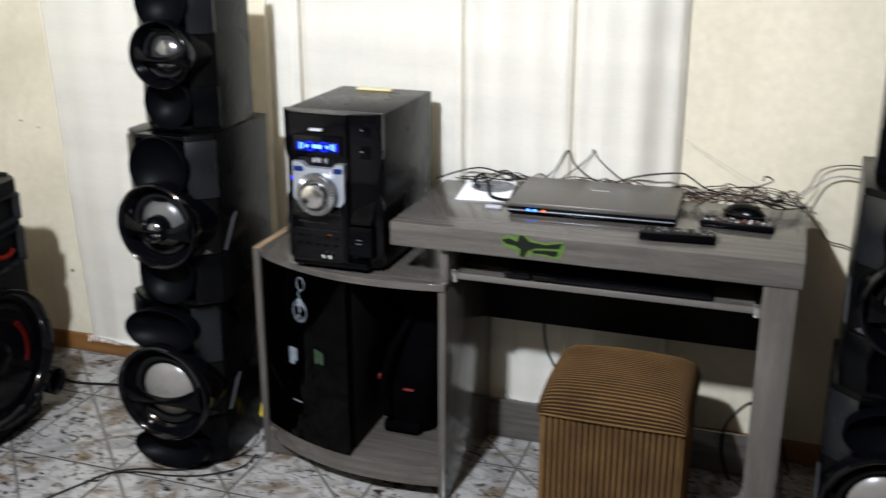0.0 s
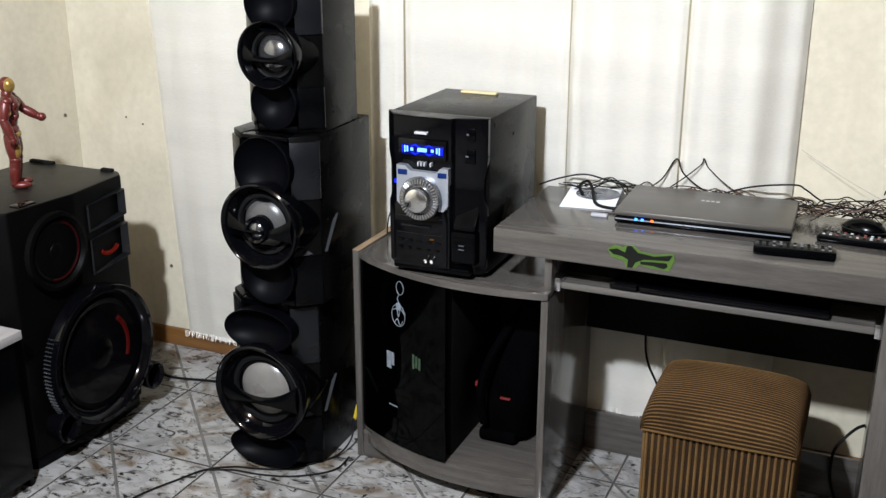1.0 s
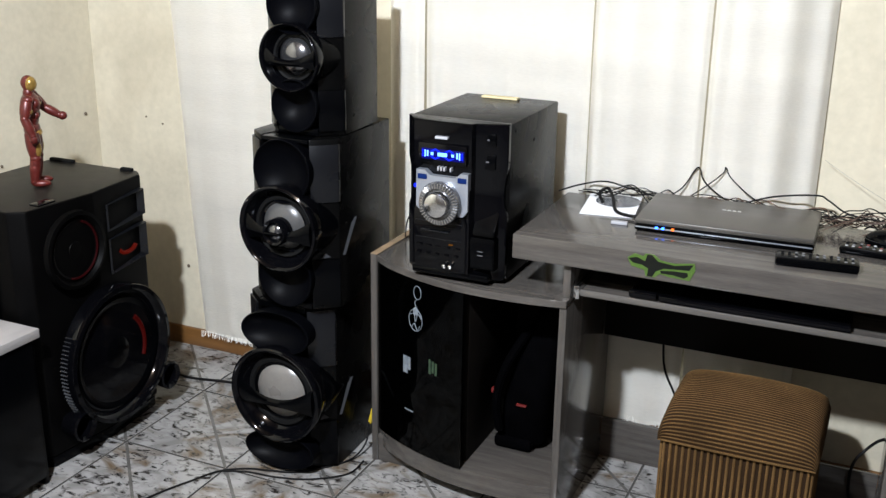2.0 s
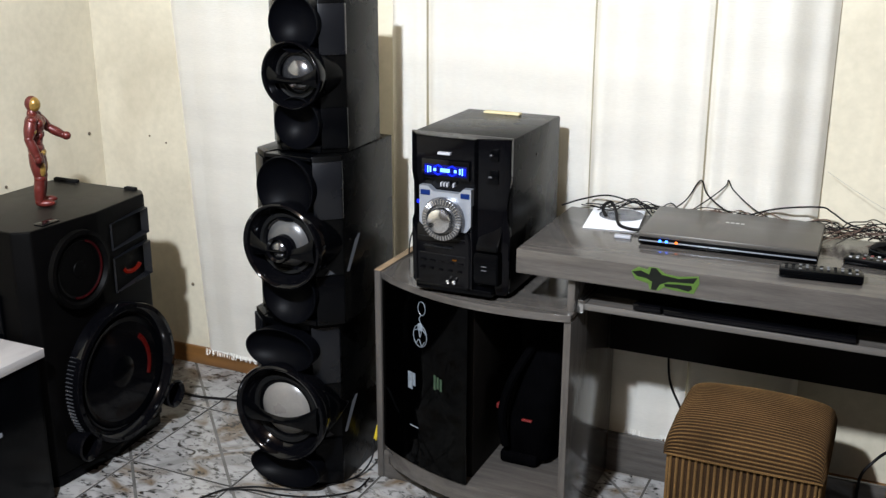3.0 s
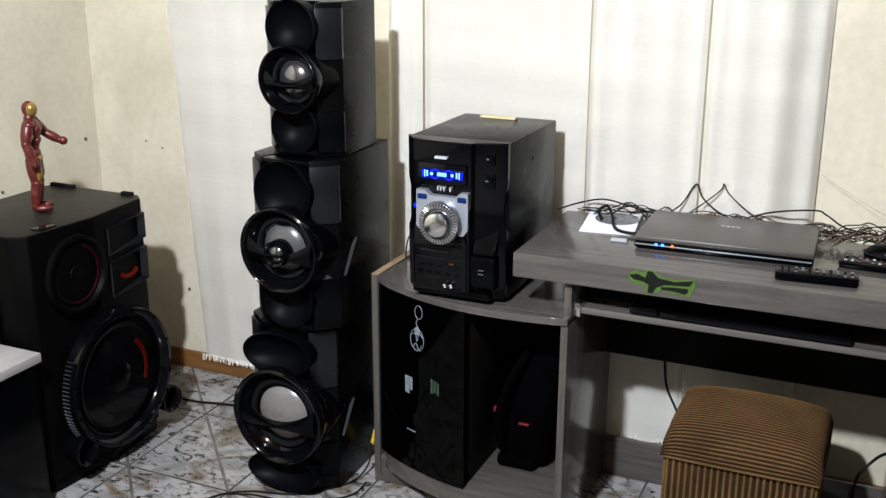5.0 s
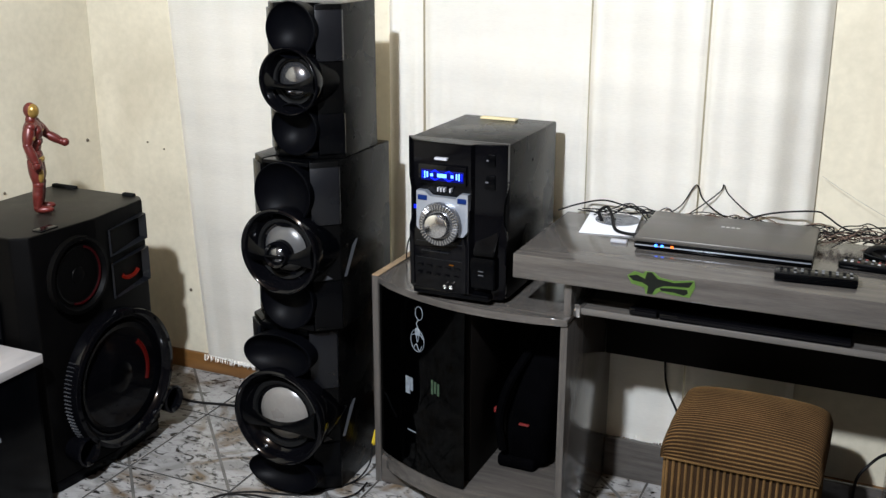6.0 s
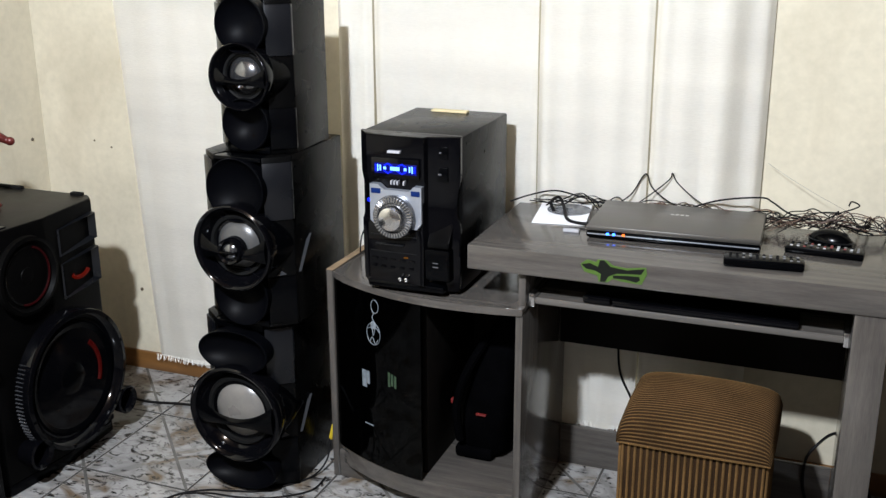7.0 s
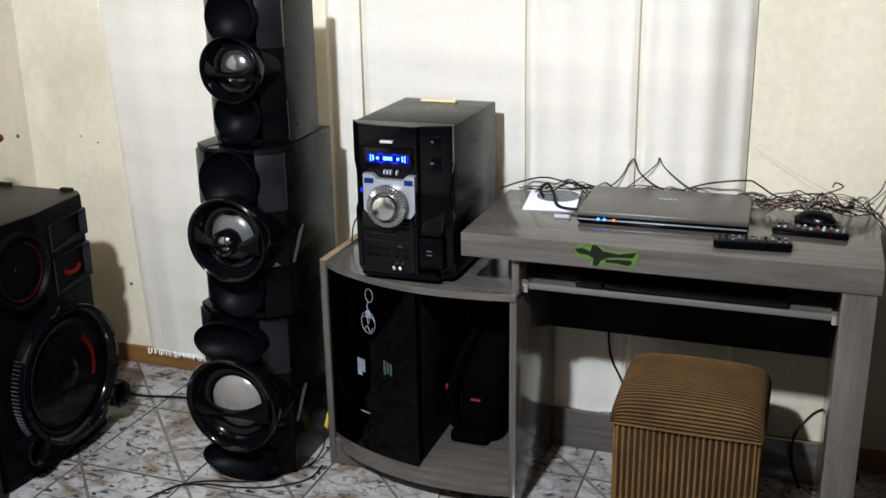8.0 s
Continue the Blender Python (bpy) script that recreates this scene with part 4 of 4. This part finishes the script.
def figurine():
    bm = bmesh.new()
    for s in (-1, 1):
        limb(bm, [(0.0, s * 0.019, 0.150), (0.004, s * 0.022, 0.082), (-0.004, s * 0.024, 0.016)], [0.019, 0.014, 0.011])
        ball(bm, (0.012, s * 0.025, 0.010), (0.026, 0.012, 0.010))
    ball(bm, (0, 0, 0.158), (0.022, 0.033, 0.022))
    ball(bm, (0.004, 0, 0.148), (0.022, 0.031, 0.014), 1)
    ball(bm, (0, 0, 0.188), (0.021, 0.029, 0.030))
    ball(bm, (0.002, 0, 0.224), (0.026, 0.040, 0.034))
    limb(bm, [(0, 0, 0.245), (0, 0, 0.266)], [0.013, 0.011])
    ball(bm, (0.002, 0, 0.281), (0.019, 0.017, 0.022), 0)
    ball(bm, (0.0075, -0.003, 0.280), (0.0175, 0.0165, 0.0205), 1)
    for s in (-1, 1):
        ball(bm, (0.003, s * 0.021, 0.122), (0.0175, 0.0165, 0.026), 1)
        ball(bm, (0.003, s * 0.045, 0.244), (0.015, 0.014, 0.012), 0)
        ball(bm, (0.006, s * 0.026, 0.108), (0.0165, 0.0125, 0.030), 1)
        ball(bm, (0.004, s * 0.024, 0.080), (0.0155, 0.0135, 0.014), 0)
        ball(bm, (0.0, s * 0.025, 0.050), (0.0145, 0.014, 0.024), 0)
        ball(bm, (0.018, s * 0.018, 0.230), (0.012, 0.017, 0.014), 0)
        ball(bm, (0.016, s * 0.012, 0.196), (0.008, 0.010, 0.012), 0)
    limb(bm, [(0.002, 0.043, 0.240), (0.030, 0.054, 0.206), (0.066, 0.054, 0.184)], [0.015, 0.0115, 0.010])
    ball(bm, (0.075, 0.054, 0.181), (0.013, 0.011, 0.012), 0)
    limb(bm, [(0.0, -0.043, 0.240), (-0.008, -0.056, 0.195), (0.008, -0.058, 0.150)], [0.015, 0.0115, 0.010])
    ball(bm, (0.010, -0.058, 0.140), (0.011, 0.010, 0.014), 0)
    ball(bm, (0.0, -0.047, 0.214), (0.0135, 0.0145, 0.012), 1)
    ball(bm, (0.018, 0.050, 0.220), (0.013, 0.0135, 0.011), 1)
    ball(bm, (0.021, 0, 0.226), (0.009, 0.007, 0.007), 1)
    solid("figurine", bm, [FIG_RED, FIG_GOLD], "glossy red and gold plastic toy figurine with one arm out", "figurine", m=pose(-2.205, 2.122, 0.7364, 0, 0, 38))


FIG_RED = material("red_plastic", (0.085, 0.011, 0.008), 0.36, 0.2, vary=0.3, scale=40, bump=0.05)
FIG_GOLD = material("gold_plastic", (0.28, 0.17, 0.04), 0.3, 0.5, vary=0.2, scale=40, bump=0.05)
figurine()


# ---- stickers ----
def flat_shape(outline, depth, z0=0.0):
    """A thin plate over an outline in x and z, facing -y."""
    bm = bmesh.new()
    a = [bm.verts.new((x, z0, z)) for x, z in outline]
    b = [bm.verts.new((x, z0 - depth, z)) for x, z in outline]
    bm.faces.new(b)
    bm.faces.new(a[::-1])
    for i in range(len(outline)):
        bm.faces.new((a[i], a[(i + 1) % len(outline)], b[(i + 1) % len(outline)], b[i]))
    return bm


def desk_sticker():
    s = thing("sticker", pose(-0.497, 2.2395, 0.730), "black winged shape on a lime green sticker", "sticker")
    green = [(-0.076, 0.012), (-0.060, 0.024), (-0.040, 0.020), (-0.036, 0.027), (-0.016, 0.027), (0.0, 0.016), (0.030, 0.013), (0.074, 0.020), (0.077, 0.004), (0.066, -0.022), (0.020, -0.020), (0.0, -0.016), (-0.012, -0.026), (-0.032, -0.026), (-0.036, -0.012), (-0.066, -0.006)]
    part("backing", flat_shape(green, 0.0008), LIME, s, "lime green backing")
    black = [(-0.073, 0.011), (-0.054, 0.016), (-0.035, 0.009), (-0.031, 0.025), (-0.021, 0.026), (-0.006, 0.012), (0.031, 0.008), (0.072, 0.016), (0.064, 0.002), (0.031, 0.000), (0.008, -0.002), (-0.010, -0.011), (-0.017, -0.025), (-0.029, -0.025), (-0.027, -0.007), (-0.042, 0.000), (-0.062, 0.002)]
    part("emblem", flat_shape(black, 0.0007, -0.0009), STICKER_BLACK, s, "black winged shape")
    part("emblem", flat_shape([(0.0, -0.008), (0.030, -0.005), (0.060, -0.004), (0.062, -0.012), (0.054, -0.018), (0.030, -0.014), (0.002, -0.014)], 0.0007, -0.0009), STICKER_BLACK, s, "black winged shape")


LIME = material("lime_green_print", (0.05, 0.10, 0.013), 0.4, vary=0.12, scale=60)
STICKER_BLACK = material("black_print", (0.006, 0.007, 0.005), 0.7, vary=0.2, spec=0.1)
desk_sticker()

PALE_PRINT = material("pale_grey_print", (0.14, 0.16, 0.18), 0.5, vary=0.3, scale=80)
GREEN_PRINT = material("dull_green_print", (0.022, 0.042, 0.022), 0.5, vary=0.4, scale=80)


def door_stickers():
    def on_glass(name, bm, mat, label, x, z):
        slope = (bow(x + 0.01) - bow(x - 0.01)) / 0.02
        solid(name, bm, mat, label, "sticker", m=pose(x, bow(x) + 0.0045, z, 0, 0, math.degrees(math.atan(slope))))

    bm = bmesh.new()
    ring = [(0.006 + 0.013 * math.cos(a), 0, 0.056 + 0.018 * math.sin(a)) for a in [2 * math.pi * i / 14 for i in range(15)]]
    tube(ring, 0.0010, bm, 5, 2)
    tube([(0.004, 0, 0.038), (-0.003, 0, 0.026), (0.003, 0, 0.014)], 0.0012, bm, 5, 4)
    tube([(0.024 * math.cos(a), 0, -0.020 + 0.030 * math.sin(a)) for a in [2 * math.pi * i / 18 for i in range(19)]], 0.0010, bm, 5, 2)
    tube([(-0.022, 0, -0.010), (-0.006, 0, -0.004), (0.0, 0, -0.024), (0.008, 0, -0.002), (0.022, 0, -0.012)], 0.0012, bm, 5, 5)
    tube([(-0.014, 0, -0.044), (-0.004, 0, -0.030), (0.006, 0, -0.046), (0.016, 0, -0.032)], 0.0012, bm, 5, 5)
    ball(bm, (0.0, 0.0, 0.004), (0.010, 0.002, 0.011))
    on_glass("door_sticker", bm, PALE_PRINT, "pale ornamental sticker on the smoked glass door", -1.114, 0.500)
    o = bmesh.new()
    block(-0.014, 0.003, -0.0006, 0.0006, -0.024, 0.024, 0, o)
    block(0.0045, 0.014, -0.0006, 0.0006, -0.012, 0.024, 0, o)
    on_glass("door_sticker", o, PALE_PRINT, "pale rectangular sticker on the smoked glass door", -1.144, 0.345)
    o = bmesh.new()
    for k in range(3):
        block(-0.014 + 0.010 * k, -0.007 + 0.010 * k, -0.0006, 0.0006, -0.020 + 0.004 * (k % 2), 0.020 - 0.003 * k, 0, o)
    on_glass("door_sticker", o, GREEN_PRINT, "dull green sticker on the smoked glass door", -1.055, 0.366)
    on_glass("door_sticker", block(-0.016, 0.016, -0.0006, 0.0006, -0.0016, 0.0016, 0), PALE_PRINT, "thin pale line sticker on the glass door", -1.136, 0.216)


door_stickers()


# ---- bag in the open compartment ----
def bag():
    s = thing("backpack", pose(-0.868, 2.47, 0.1005), "black backpack with small red marks in the cabinet", "backpack")
    b = bmesh.new()
    rows = []
    for z, wx, wy, dx in ((0.0, 0.062, 0.060, -0.012), (0.02, 0.085, 0.075, -0.010), (0.14, 0.090, 0.085, 0.0), (0.26, 0.078, 0.080, 0.018), (0.38, 0.058, 0.065, 0.040), (0.44, 0.030, 0.04, 0.055)):
        rows.append([b.verts.new((dx * 1.3 + 0.012 + 0.78 * wx * math.copysign(abs(math.cos(t)) ** 0.6, math.cos(t)), wy * math.copysign(abs(math.sin(t)) ** 0.6, math.sin(t)), z + 0.004)) for t in [2 * math.pi * k / 24 for k in range(24)]])
    for one, two in zip(rows, rows[1:]):
        for k in range(24):
            b.faces.new((one[k], one[(k + 1) % 24], two[(k + 1) % 24], two[k]))
    b.faces.new(rows[0][::-1])
    b.faces.new(rows[-1])
    part("sack", b, BAG, s)
    part("base_pad", block(-0.070, 0.038, -0.085, 0.06, 0.0, 0.036, 0.012), BAG, s)
    st = bmesh.new()
    tube([(0.02, -0.07, 0.36), (-0.03, -0.10, 0.26), (-0.055, -0.105, 0.16), (-0.05, -0.09, 0.06)], 0.012, st)
    part("strap", st, BAG, s)
    part("red_tag", block(-0.071, -0.058, -0.108, -0.094, 0.170, 0.184, 0.002), RED_TAG, s, "small red reflective tag")
    part("red_tag", block(-0.006, 0.022, -0.092, -0.078, 0.138, 0.143, 0.001), RED_TAG, s, "small red reflective tag")


BAG = material("black_nylon", (0.0007, 0.0007, 0.0009), 0.8, vary=0.4, scale=16, fine=300, bump=0.3, spec=0.01)
RED_TAG = material("red_tag_plastic", (0.11, 0.008, 0.007), 0.5, vary=0.1)
bag()


# ---- cables ----
CABLE = material("black_cable_rubber", (0.005, 0.0045, 0.0045), 0.6, spec=0.15, vary=0.3, scale=30)
BROWN_CABLE = material("brown_cable", (0.095, 0.056, 0.038), 0.5, vary=0.3, scale=30)
GREY_CABLE = material("grey_cable", (0.22, 0.21, 0.20), 0.5, vary=0.2, scale=30)


def cable(points, radius, mat, label, group=""):
    solid("cable", tube(points, radius), mat, label, "cable", group)


rnd = random.Random(11)
DESK = "tangle of cables behind the laptop"
for k in range(32):
    x = rnd.uniform(-0.86, -0.30) if k < 22 else rnd.uniform(-0.35, -0.02)
    end = min(x + rnd.uniform(0.25, 0.60), 0.085)
    pts, n = [], 10
    for i in range(n):
        t = i / (n - 1)
        yy = rnd.uniform(2.615, 2.69)
        zz = TOPZ + rnd.uniform(0.004, 0.035) * (1.4 if x > -0.3 else 1.0)
        pts.append((x + (end - x) * t + rnd.uniform(-0.02, 0.02), yy, zz if 0 < i < n - 1 else TOPZ + 0.005))
    cable(pts, rnd.uniform(0.0009, 0.0017), CABLE if k % 3 else BROWN_CABLE, "thin black cable lying in a tangle on the desk" if k % 3 else "thin brown cable lying in a tangle on the desk", DESK)
for k in range(10):
    x = rnd.uniform(-0.16, 0.0)
    a = rnd.uniform(-0.6, 0.9)
    l = rnd.uniform(0.08, 0.16)
    y = rnd.uniform(2.60, 2.67)
    pts = [(x - l * 0.5 * math.cos(a), y - 0.03, TOPZ + 0.005), (x, y, TOPZ + rnd.uniform(0.012, 0.04)), (x + l * 0.5 * math.cos(a), y + 0.02 * math.sin(a), TOPZ + rnd.uniform(0.02, 0.06)), (min(x + l * math.cos(a), 0.09), y + 0.01, TOPZ + rnd.uniform(0.015, 0.07))]
    cable(pts, 0.0012, BROWN_CABLE if k % 2 else CABLE, "short brown cable end in a tangle on the desk" if k % 2 else "short black cable end in a tangle on the desk", DESK)
cable([(-0.87, 2.64, 0.762), (-0.82, 2.66, 0.780), (-0.75, 2.66, 0.798), (-0.68, 2.65, 0.790), (-0.60, 2.66, 0.772), (-0.56, 2.67, 0.763)], 0.0023, CABLE, "black cable arching over the desk", DESK)
cable([(-0.60, 2.66, 0.763), (-0.55, 2.68, 0.800), (-0.522, 2.69, 0.850), (-0.510, 2.69, 0.853), (-0.495, 2.69, 0.820), (-0.44, 2.68, 0.785), (-0.36, 2.67, 0.766)], 0.0019, CABLE, "black cable standing up in a loop on the desk", DESK)
cable([(-0.55, 2.67, 0.763), (-0.49, 2.68, 0.812), (-0.452, 2.69, 0.848), (-0.446, 2.69, 0.864), (-0.43, 2.69, 0.838), (-0.37, 2.68, 0.795), (-0.30, 2.67, 0.770)], 0.0016, CABLE, "black cable standing up in a loop on the desk", DESK)
cable([(-0.40, 2.66, 0.780), (-0.32, 2.68, 0.806), (-0.22, 2.68, 0.822), (-0.19, 2.67, 0.815), (-0.14, 2.66, 0.790), (-0.05, 2.65, 0.782), (0.05, 2.64, 0.764)], 0.0023, CABLE, "black cable arching over the desk", DESK)
cable([(-0.10, 2.63, 0.766), (-0.04, 2.66, 0.800), (0.0, 2.67, 0.816), (0.012, 2.67, 0.826), (-0.006, 2.67, 0.834), (-0.012, 2.67, 0.822)], 0.0019, CABLE, "black cable with a hooked end on the desk", DESK)
cable([(-0.73, 2.575, 0.766), (-0.745, 2.60, 0.782), (-0.735, 2.64, 0.786), (-0.71, 2.60, 0.775), (-0.68, 2.52, 0.764), (-0.64, 2.49, 0.764), (-0.605, 2.49, 0.766)], 0.0042, CABLE, "thick black lead plugged into the laptop")
cable([(-0.565, 2.69, 0.45), (-0.563, 2.69, 0.338), (-0.552, 2.69, 0.272), (-0.520, 2.69, 0.206), (-0.48, 2.69, 0.10), (-0.46, 2.69, 0.004)], 0.0032, CABLE, "black power cord hanging behind the desk")
cable([(-0.02, 2.60, 0.004), (-0.045, 2.61, 0.07), (-0.045, 2.62, 0.145), (-0.022, 2.62, 0.192), (0.014, 2.66, 0.212), (0.06, 2.69, 0.20), (0.10, 2.70, 0.10), (0.13, 2.70, 0.004)], 0.004, CABLE, "black power cord looping behind the desk leg")
cable([(0.06, 2.70, 0.77), (0.10, 2.73, 0.80), (0.127, 2.745, 0.845), (0.205, 2.745, 0.861), (0.30, 2.70, 0.85)], 0.0016, CABLE, "thin cable running to the speaker stack")
cable([(0.07, 2.68, 0.77), (0.12, 2.73, 0.81), (0.16, 2.74, 0.83), (0.21, 2.74, 0.83), (0.30, 2.70, 0.82)], 0.0022, GREY_CABLE, "thin grey cable running to the speaker stack")
cable([(0.08, 2.70, 0.766), (0.13, 2.735, 0.70), (0.16, 2.745, 0.66), (0.203, 2.745, 0.65), (0.26, 2.70, 0.64)], 0.0016, CABLE, "thin cable hanging beside the desk")
cable([(-2.17, 2.40, 0.11), (-2.17, 2.47, 0.02), (-2.155, 2.542, 0.005), (-2.056, 2.532, 0.005), (-1.903, 2.562, 0.005), (-1.70, 2.56, 0.005), (-1.52, 2.56, 0.02), (-1.47, 2.53, 0.06)], 0.0042, CABLE, "black speaker cable lying on the tiles")
cable([(-1.74, 1.80, 0.0045), (-1.70, 1.93, 0.0045), (-1.662, 2.014, 0.0045), (-1.624, 2.089, 0.0045), (-1.56, 2.135, 0.0045), (-1.50, 2.152, 0.0045), (-1.42, 2.185, 0.0045), (-1.335, 2.29, 0.0045), (-1.315, 2.36, 0.03), (-1.318, 2.385, 0.085)], 0.0026, CABLE, "black cable lying on the tiles before the speakers")
cable([(-1.62, 2.092, 0.0045), (-1.55, 2.12, 0.0045), (-1.47, 2.13, 0.0045), (-1.38, 2.16, 0.0045), (-1.30, 2.23, 0.0045), (-1.295, 2.31, 0.0045)], 0.0022, CABLE, "thin black cable lying on the tiles before the speakers")
cable([(-1.26, 2.50, 0.615), (-1.24, 2.48, 0.68), (-1.20, 2.50, 0.74), (-1.17, 2.56, 0.80)], 0.002, CABLE, "thin cable between speaker and stereo")
solid("cable_plug", tube([(-1.322, 2.40, 0.075), (-1.314, 2.395, 0.10), (-1.306, 2.39, 0.125)], 0.006), material("yellow_plastic", (0.70, 0.50, 0.03), 0.4, vary=0.1), "yellow cable plug beside the speaker", "plug")

cable([(-0.215, 2.735, 0.90), (-0.15, 2.72, 0.865), (-0.07, 2.69, 0.83), (0.03, 2.66, 0.79), (0.085, 2.65, 0.762)], 0.0005, GREY_CABLE, "thin grey cord running down to the desk")

# ---- marks on the walls ----
NAIL = material("rusty_nail", (0.10, 0.075, 0.05), 0.6, vary=0.3, scale=90)
for place, axis, r in (((-2.293, 2.7695, 0.782), "y", 0.003), ((-2.225, 2.7695, 0.293), "y", 0.006), ((-2.36, 2.7695, 0.80), "y", 0.003), ((-2.5695, 2.709, 0.80), "x", 0.006), ((-2.5695, 2.60, 0.66), "x", 0.004), ((-2.5695, 2.332, 0.70), "x", 0.005)):
    solid("nail", lathe([(r * 0.6, 0), (r, 0.002), (r * 0.8, 0.005), (0, 0.007)], around=axis, steps=12, at=place), NAIL, "rusty nail head in the cream wall", "nail", "nails in the walls")


# ---- floor tiles ----
SX, SY = 0.347, 0.367


def floor_tile():
    """One tile: two marbled halves parted by a printed grey diagonal, with a pale rim painted for the glint on its
    bevel.
    """
    bm = bmesh.new()
    hx, hy, b = SX / 2 - 0.0034, SY / 2 - 0.0034, 0.0010
    top = [bm.verts.new((x, y, 0.0)) for x, y in ((-hx + b, -hy + b), (hx - b, -hy + b), (hx - b, hy - b), (-hx + b, hy - b))]
    rim = [bm.verts.new((x, y, -0.0003)) for x, y in ((-hx, -hy), (hx, -hy), (hx, hy), (-hx, hy))]
    low = [bm.verts.new((v.co.x, v.co.y, -0.006)) for v in rim]
    g = 0.0062
    d = [bm.verts.new(p) for p in ((-hx + b + g, hy - b, 0), (hx - b, -hy + b + g, 0), (-hx + b, hy - b - g, 0), (hx - b - g, -hy + b, 0))]
    for loop, k in (((d[0], d[1], top[2]), 0), ((d[2], top[0], d[3]), 0), ((top[3], d[2], d[3], top[1], d[1], d[0]), 1)):
        bm.faces.new(loop).material_index = k
    edges = ((top[0], d[3], top[1]), (top[1], d[1], top[2]), (top[2], d[0], top[3]), (top[3], d[2], top[0]))
    for i in range(4):
        bm.faces.new((rim[i], rim[(i + 1) % 4], *reversed(edges[i]))).material_index = 2
        bm.faces.new((low[i], low[(i + 1) % 4], rim[(i + 1) % 4], rim[i])).material_index = 3
    bm.faces.new(low[::-1])
    return mesh_of(bm, "tile", [TILE, TILE_LINE, TILE_RIM, GROUT], 0)


TILE_LINE = material("grey_printed_line", (0.095, 0.09, 0.082), 0.25, vary=0.35, scale=14, fine=120, bump=0.02)
# rim tone stands in for light caught on the tile's bevelled edge
TILE_RIM = material("tile_rim_glint", (0.24, 0.23, 0.215), 0.5, vary=0.5, scale=7, fine=90, bump=0.05)
tile_mesh = floor_tile()
first = (-1.968 + SX / 2, 2.114 + SY / 2)
for i in range(-2, 11):
    for j in range(-12, 2):
        tx, ty = first[0] + i * SX, first[1] + j * SY
        if tx - SX / 2 < X1 and ty - SY / 2 < Y1 and tx + SX / 2 > X0 and ty + SY / 2 > Y0:
            piece = new("tile", tile_mesh)
            piece.parent = floor
            piece.matrix_basis = pose(tx, ty, 0, 0, 0, 180 * random.randrange(2))
